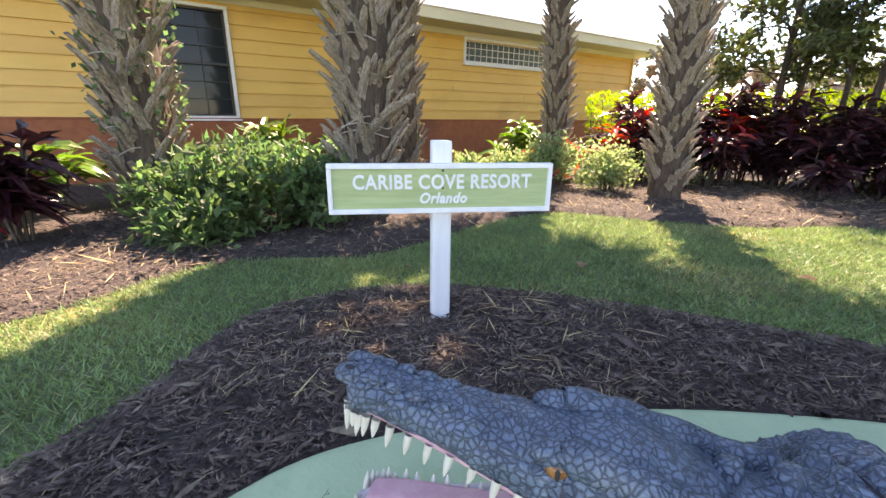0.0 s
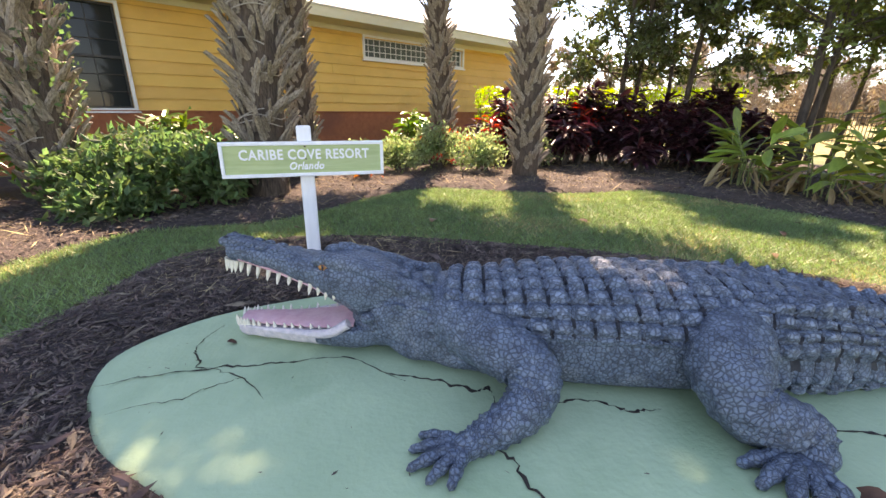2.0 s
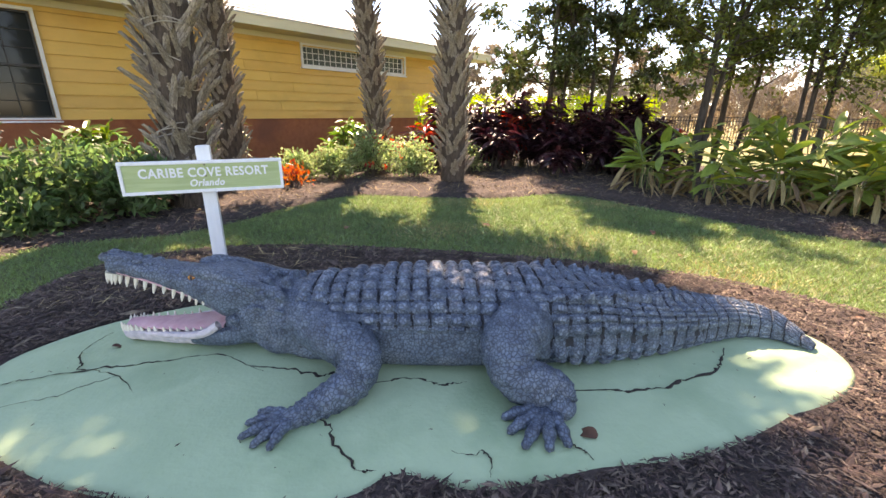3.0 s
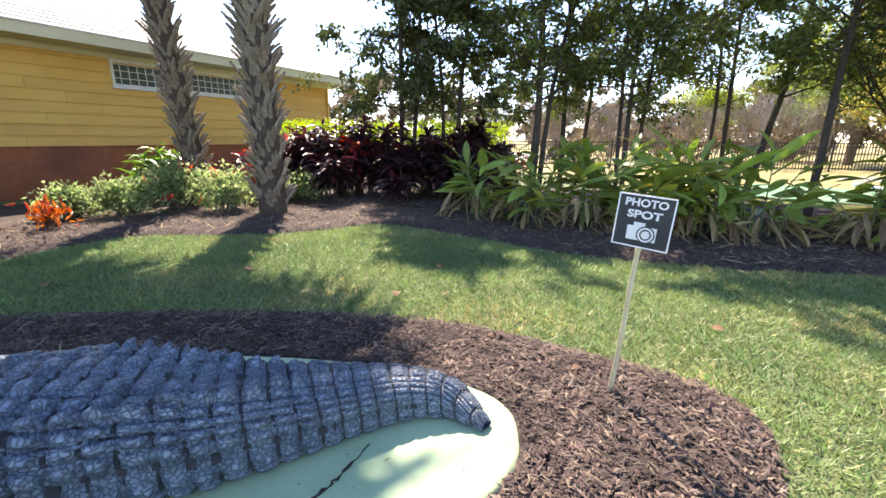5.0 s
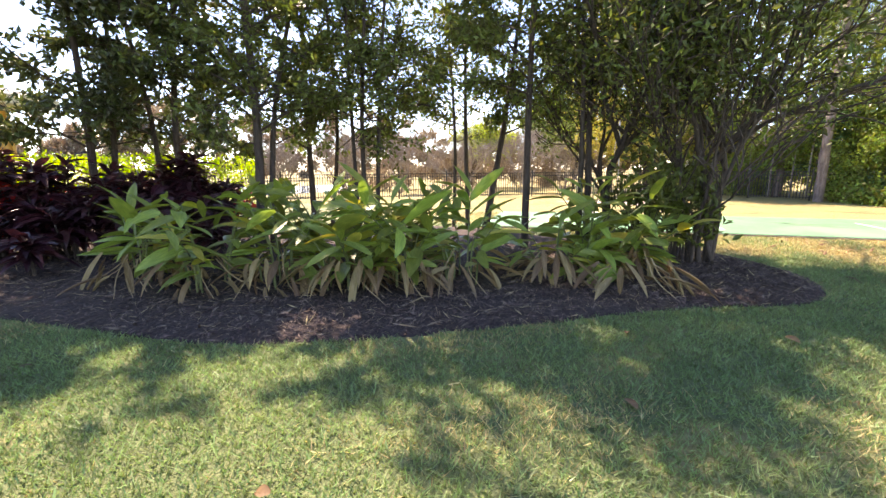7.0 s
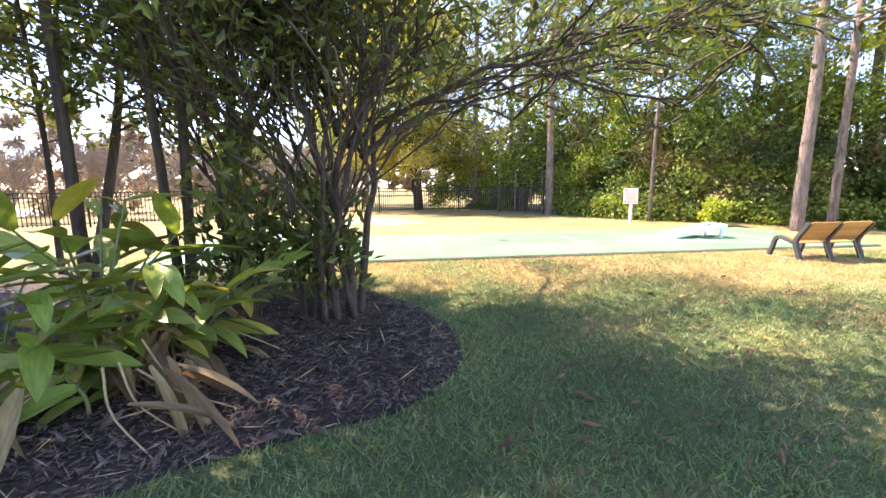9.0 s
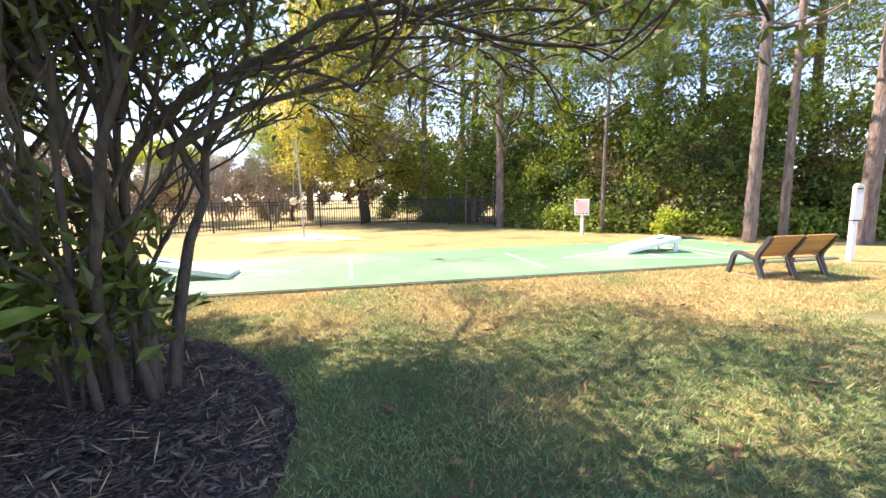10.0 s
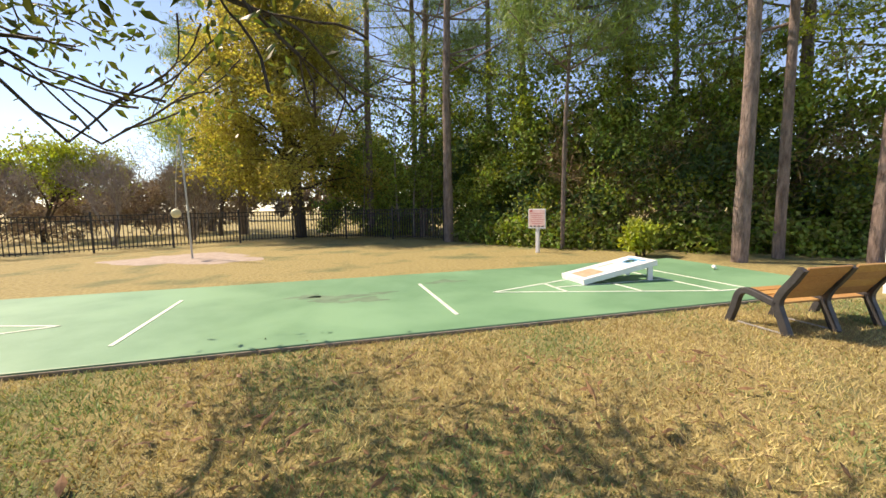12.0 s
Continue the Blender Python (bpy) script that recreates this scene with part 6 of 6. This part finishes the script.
def bare_shrub(at, tall, seed):
    rng = np.random.default_rng(seed)
    t = thing("bare_tree", "leafless grey twiggy tree beyond the fence", "tree", Matrix.Translation((*at, 0)), group="bare trees beyond the fence")
    wood, tips = Shape(), []
    for _ in range(5):
        a = rng.uniform(0, 6.28)
        grow(rng, wood, (0.1 * math.cos(a), 0.1 * math.sin(a), 0), (0.35 * math.cos(a), 0.35 * math.sin(a), 1), tall * 0.42, 0.035, 3, tips, 0.3, 0.25, (3, 4), 0.66, 5, 0.6, 0.01)
    sh = Shape()
    p = np.array([q[0] for q in tips])
    pick = rng.integers(0, len(p), 2600)
    small_leaves(sh, rng, p[pick] + rng.standard_normal((2600, 3)) * 0.12, rng.standard_normal((2600, 3)) + (0, 0, 0.8), 0.42, 0.006, 0, 0.1)
    part("trunk", wood, M["twig"], t)
    part("crown", sh, M["twig"], t)


for q, (x, y, h) in enumerate(((24.2, 10.2, 3.8), (22.0, 12.6, 3.4), (26.5, 9.0, 3.6), (20.0, 15.5, 3.6), (17.5, 17.5, 3.6), (15.0, 18.5, 3.2), (30.0, 14.0, 5.0))):
    bare_shrub((x, y), h, 540 + q)


def undergrowth(name, label, seed, line, clumps, tall, leaf, per=130, length=0.17, width=0.055, deep=3.0, ragged=0.35):
    """A belt of bushes along a line: clumps of leaves over an uneven height, with gaps between them."""
    rng = np.random.default_rng(seed)
    c = curve(np.array(line, float), 200)
    nrm = np.gradient(c, axis=0)
    nrm = unit(np.c_[-nrm[:, 1], nrm[:, 0]])
    sh = Shape()
    k = rng.integers(0, 200, clumps)
    off = rng.uniform(0, 1, clumps) ** 1.5 * deep
    top = tall * (0.72 + ragged * np.sin(k * 0.13 + 1.0) * np.sin(k * 0.045) + 0.25 * rng.uniform(-1, 1, clumps)) + 0.4 * off
    z = top * rng.uniform(0.05, 1, clumps) ** 0.8
    cen = np.c_[c[k] + nrm[k] * off[:, None], z]
    rad = rng.uniform(0.3, 0.75, clumps)
    at = (cen[:, None] + rng.standard_normal((clumps, per, 3)) * (rad[:, None, None] * (0.52, 0.52, 0.36))).reshape(-1, 3)
    at[:, 2] = np.abs(at[:, 2])
    small_leaves(sh, rng, at, rng.standard_normal((len(at), 3)) + (0, 0, 0.2), length, width)
    return tagged(part(name, sh, M[leaf]), label, "woodland", kind="stuff")


EDGE = [(29.0, 4.5), (27.8, 0.8), (25.6, -2.6), (23.4, -5.0), (22.2, -8.0), (20.9, -11.5), (20.0, -16.0)]
undergrowth("woodland_undergrowth", "dense dark green woodland undergrowth behind the court", 600, EDGE, 330, 4.6, "woods_leaf", 310, 0.115, 0.040, 3.0, 0.6)
undergrowth("broadleaf_undergrowth", "glossy broad-leaved growth in the woods", 604, EDGE, 150, 3.4, "shrub", 200, 0.12, 0.04, 2.2, 0.6)
# sunlit tops and shaded depth come from leaf colour: pale above, dark behind
undergrowth("pale_undergrowth", "yellow-green growth high in the woods, sunlight put into its leaf colour", 605, EDGE, 190, 6.2, "lime_leaf", 150, 0.10, 0.035, 3.2, 0.6)
undergrowth("dark_undergrowth", "inner growth of the woods, shade put into its leaf colour", 606, [(x + 3.2, y) for x, y in EDGE], 300, 4.6, "tree_leaf", 90, 0.26, 0.09, 3.0)
undergrowth("dead_vines", "brown dead vines and thatch hanging in the woods", 607, EDGE[3:], 150, 3.8, "ginger_dry", 70, 0.38, 0.009, 1.6, 0.4)
undergrowth("low_undergrowth", "low leafy growth along the edge of the lawn", 601, [(20.2, -12.0), (21.2, -9.2), (22.3, -6.6), (23.5, -3.9), (25.6, -2.2)][::-1], 170, 0.55, "woods_leaf", 90, 0.13, 0.045, 0.8)
undergrowth("far_woods", "far belt of brown leafless woods", 602, [(60, -30), (58, 5), (46, 34), (20, 52), (-15, 55)][::-1], 900, 7.5, "brown_scrub", 75, 0.8, 0.12, 5.0)
undergrowth("near_woods", "belt of dry brown scrub past the bed", 603, [(20, 22), (27, 17), (34, 12)][::-1], 120, 2.6, "brown_scrub", 110, 0.3, 0.035, 3.0)
shrub((20.75, -6.65), (0.30, 0.30, 0.80), "lime_leaf", 1800, "fresh green bush at the edge of the woods", 610, length=0.12, width=0.035)
# slender understorey trunks at the wood's edge
wr = np.random.default_rng(620)
for q in range(26):
    s = q / 25
    x, y = 28.0 - 7.6 * s + wr.normal(0, 0.4), 2.0 - 15.5 * s + wr.normal(0, 0.4)
    x += 0.1 + 0.9 * math.sin(s * 3.1)
    t = thing("sapling", "slender grey sapling trunk at the wood's edge", "tree", Matrix.Translation((x, y, 0)), group="saplings in the woods")
    c = curve([(0, 0, 0), (wr.normal(0, 0.12), wr.normal(0, 0.12), 2.2), (wr.normal(0, 0.35), wr.normal(0, 0.35), wr.uniform(4.5, 6.5))], 12)
    part("trunk", Shape().add(*tube(c, np.linspace(wr.uniform(0.03, 0.055), 0.012, 12), 7)), M["twig"], t, smooth=True)
    sh = Shape()
    n = 500
    at = c[wr.integers(6, 12, n)] + wr.standard_normal((n, 3)) * (0.5, 0.5, 0.5)
    small_leaves(sh, wr, at, wr.standard_normal((n, 3)), 0.16, 0.05)
    part("crown", sh, M["woods_leaf"], t)

# pond and dry field beyond the fence
a = np.linspace(0, 2 * np.pi, 48, endpoint=False)
tagged(part("pond", Shape().add(np.c_[17.5 + (7.5 + np.sin(3 * a)) * np.cos(a), 25.5 + (5.5 + np.sin(2 * a)) * np.sin(a), np.full(48, 0.012)], np.arange(48)[None]), M["water"]), "still pond beyond the fence", "pond", kind="structure")

# ---- ground cover ----
COURT = np.array([court_m @ Vector((sx * 6.77, sy * 1.67, 0)) for sx, sy in ((-1, -1), (1, -1), (1, 1), (-1, 1))])[:, :2]


def lawn_points(rng, lo, hi, per_m2):
    n = int((hi[0] - lo[0]) * (hi[1] - lo[1]) * per_m2)
    xy = rng.uniform(lo, hi, (n, 2))
    keep = ~inside(xy, ISLAND) & ~inside(xy, BED) & ~inside(xy, COURT)
    return xy[keep]


def blades(name, label, seed, areas, tall, wide):
    rng = np.random.default_rng(seed)
    xy = np.concatenate([lawn_points(rng, np.array(a[:2]), np.array(a[2:4]), a[4]) for a in areas])
    n = len(xy)
    patch = np.sin(xy[:, 0] * 2.1 + 1.3 * np.sin(xy[:, 1] * 1.7)) * np.sin(xy[:, 1] * 2.6 + np.sin(xy[:, 0] * 1.1)) + 0.5 * rng.standard_normal(n)
    dry = (patch + np.clip((xy[:, 0] - 11.2) * 0.5, -0.45, 1.15)) > 0.62
    a = rng.uniform(0, 2 * np.pi, n)
    h = tall * rng.uniform(0.5, 1.25, n)
    lean = rng.normal(0, 0.80, (n, 2)) * h[:, None]
    d = np.c_[np.cos(a), np.sin(a)] * (wide * rng.uniform(0.7, 1.3, n))[:, None]
    z = np.zeros((n, 1))
    v = np.stack([np.c_[xy - d, z], np.c_[xy + d, z], np.c_[xy + lean, h]], 1)
    sh = Shape()
    for m, mi in ((~dry, 0), (dry, 1)):
        k = int(m.sum())
        sh.add(v[m].reshape(-1, 3), np.arange(3 * k).reshape(k, 3), mi)
    tagged(part(name, sh, [M["blade"], M["dry_blade"]]), label, "grass", kind="stuff")


blades("grass", "short mown grass blades, part dried", 700, [(-4.6, 0.0, -0.6, 3.6, 5000), (-0.6, 0.3, 3.2, 4.9, 4600), (3.2, 2.2, 5.2, 4.9, 4600), (3.2, -4.0, 6.0, 2.2, 5000), (6.0, -5.0, 9.2, 0.6, 4600), (9.2, -6.0, 13.2, 2.2, 3600), (11.0, 2.2, 14.5, 6.0, 900), (13.2, -8.5, 16.5, 0.0, 3000)], 0.036, 0.0040)


def chips(name, label, seed, poly, areas, size, mat, avoid=None, tall=0.035, slim=(0.12, 0.34), category="mulch"):
    """Slivers of bark lying at all angles."""
    rng = np.random.default_rng(seed)
    xy = np.concatenate([rng.uniform(a[:2], a[2:4], (int((a[2] - a[0]) * (a[3] - a[1]) * a[4]), 2)) for a in areas])
    xy = xy[inside(xy, poly)]
    if avoid is not None:
        xy = xy[~inside(xy, avoid)]
    n = len(xy)
    d = edge_distance(xy, poly)
    z0 = np.clip(d * 0.3, -0.05, 0.04)
    a = rng.uniform(0, 2 * np.pi, n)
    way = np.c_[np.cos(a), np.sin(a), rng.normal(0, 0.28, n)]
    side = np.c_[-np.sin(a), np.cos(a), rng.normal(0, 0.3, n)]
    ln = (size * rng.lognormal(0, 0.5, n))[:, None]
    w = ln * rng.uniform(*slim, (n, 1))
    c = np.c_[xy, z0 + tall * rng.uniform(0.2, 0.9, n)]
    up = np.array([0, 0, 1.0]) * w * 0.5
    v = np.stack([c - way * ln, c + side * w, c + way * ln, c - side * w, c + up], 1)
    f = np.array([[0, 1, 4], [1, 2, 4], [2, 3, 4], [3, 0, 4]])
    sh = Shape().add(v.reshape(-1, 3), (np.arange(n)[:, None, None] * 5 + f).reshape(-1, 3))
    tagged(part(name, sh, M[mat]), label, category, kind="stuff")


chips("bark_chips", "loose dark bark chips round the slab", 710, ISLAND, [(-2.2, -1.2, 4.0, 2.6, 6500)], 0.0125, "chip", SLAB)
chips("bark_chips_bed", "loose dark bark chips in the planting bed", 711, BED, [(-4.5, 0.5, 1.0, 6.0, 1100), (1.0, 3.6, 7.5, 7.5, 900), (4.2, -2.0, 8.0, 3.6, 1800), (8.0, -2.0, 11.8, 1.5, 3600)], 0.016, "chip")
chips("dry_straw", "pale dry straw scattered on the mulch", 712, ISLAND, [(-1.6, 1.2, 0.4, 2.3, 520), (-0.4, 1.0, 3.6, 2.0, 80), (-2.0, -1.0, 0.0, 1.2, 40)], 0.030, "straw", SLAB, 0.05, (0.025, 0.06))
chips("dry_straw_bed", "pale dry straw and leaf litter in the bed", 713, BED, [(-3.5, 2.0, 3.0, 6.5, 120), (3.0, 2.5, 7.0, 7.5, 140), (5.0, -1.6, 11.0, 2.5, 150)], 0.042, "straw", None, 0.05, (0.025, 0.07))

LAWN_END = np.array([(7.5, -5.5), (14.5, -5.5), (14.5, -1.3), (12.3, -1.0), (11.9, -2.4), (9.0, -2.2), (7.5, -1.9)])
chips("lawn_litter", "small dry brown leaves and twigs scattered on the lawn", 715, LAWN_END, [(7.5, -5.5, 14.5, -1.0, 75)], 0.022, "dry_leaf", None, 0.006, (0.15, 0.4), "leaf litter")

chips("slab_litter", "specks of bark and dirt strewn on the painted slab", 716, SLAB, [(-1.4, -0.7, 2.9, 1.3, 70)], 0.007, "chip", None, 0.034)

# fallen leaves
def fallen(at, turn, size, seed, label="curled dry brown leaf lying on the ground"):
    rng = np.random.default_rng(seed)
    sh = Shape()
    long_leaves(sh, rng, np.zeros((1, 3)), np.array([[1.0, 0, 0.25]]), size, size * 0.28, 0, 0.8, 5)
    ob = part("dry_leaf", sh, M["dry_leaf"], smooth=True)
    tagged(ob, label, "leaf", group="fallen leaves")
    ob.matrix_world = Matrix.Translation(at) @ Matrix.Rotation(turn, 4, "Z")


for q, (x, y, z) in enumerate(((-0.88, 0.62, 0.072), (1.17, -0.53, 0.072), (3.55, 2.05, 0.03), (3.2, 1.28, 0.03), (4.55, -0.05, 0.03), (7.9, -1.55, 0.03), (11.4, -2.15, 0.03), (3.15, 0.45, 0.045), (6.2, -0.9, 0.03), (5.1, -1.0, 0.03), (9.9, -2.6, 0.03), (10.6, -2.0, 0.03), (4.0, 2.3, 0.03), (1.9, 2.6, 0.03), (0.4, 2.9, 0.03), (-0.95, 2.75, 0.03), (8.9, -2.3, 0.03), (12.0, -3.4, 0.03), (7.2, -0.6, 0.03), (3.35, -0.05, 0.05), (2.9, 1.5, 0.03))):
    fallen((x, y, z), q * 2.1, 0.07 + 0.03 * ((q * 7) % 3), 800 + q)
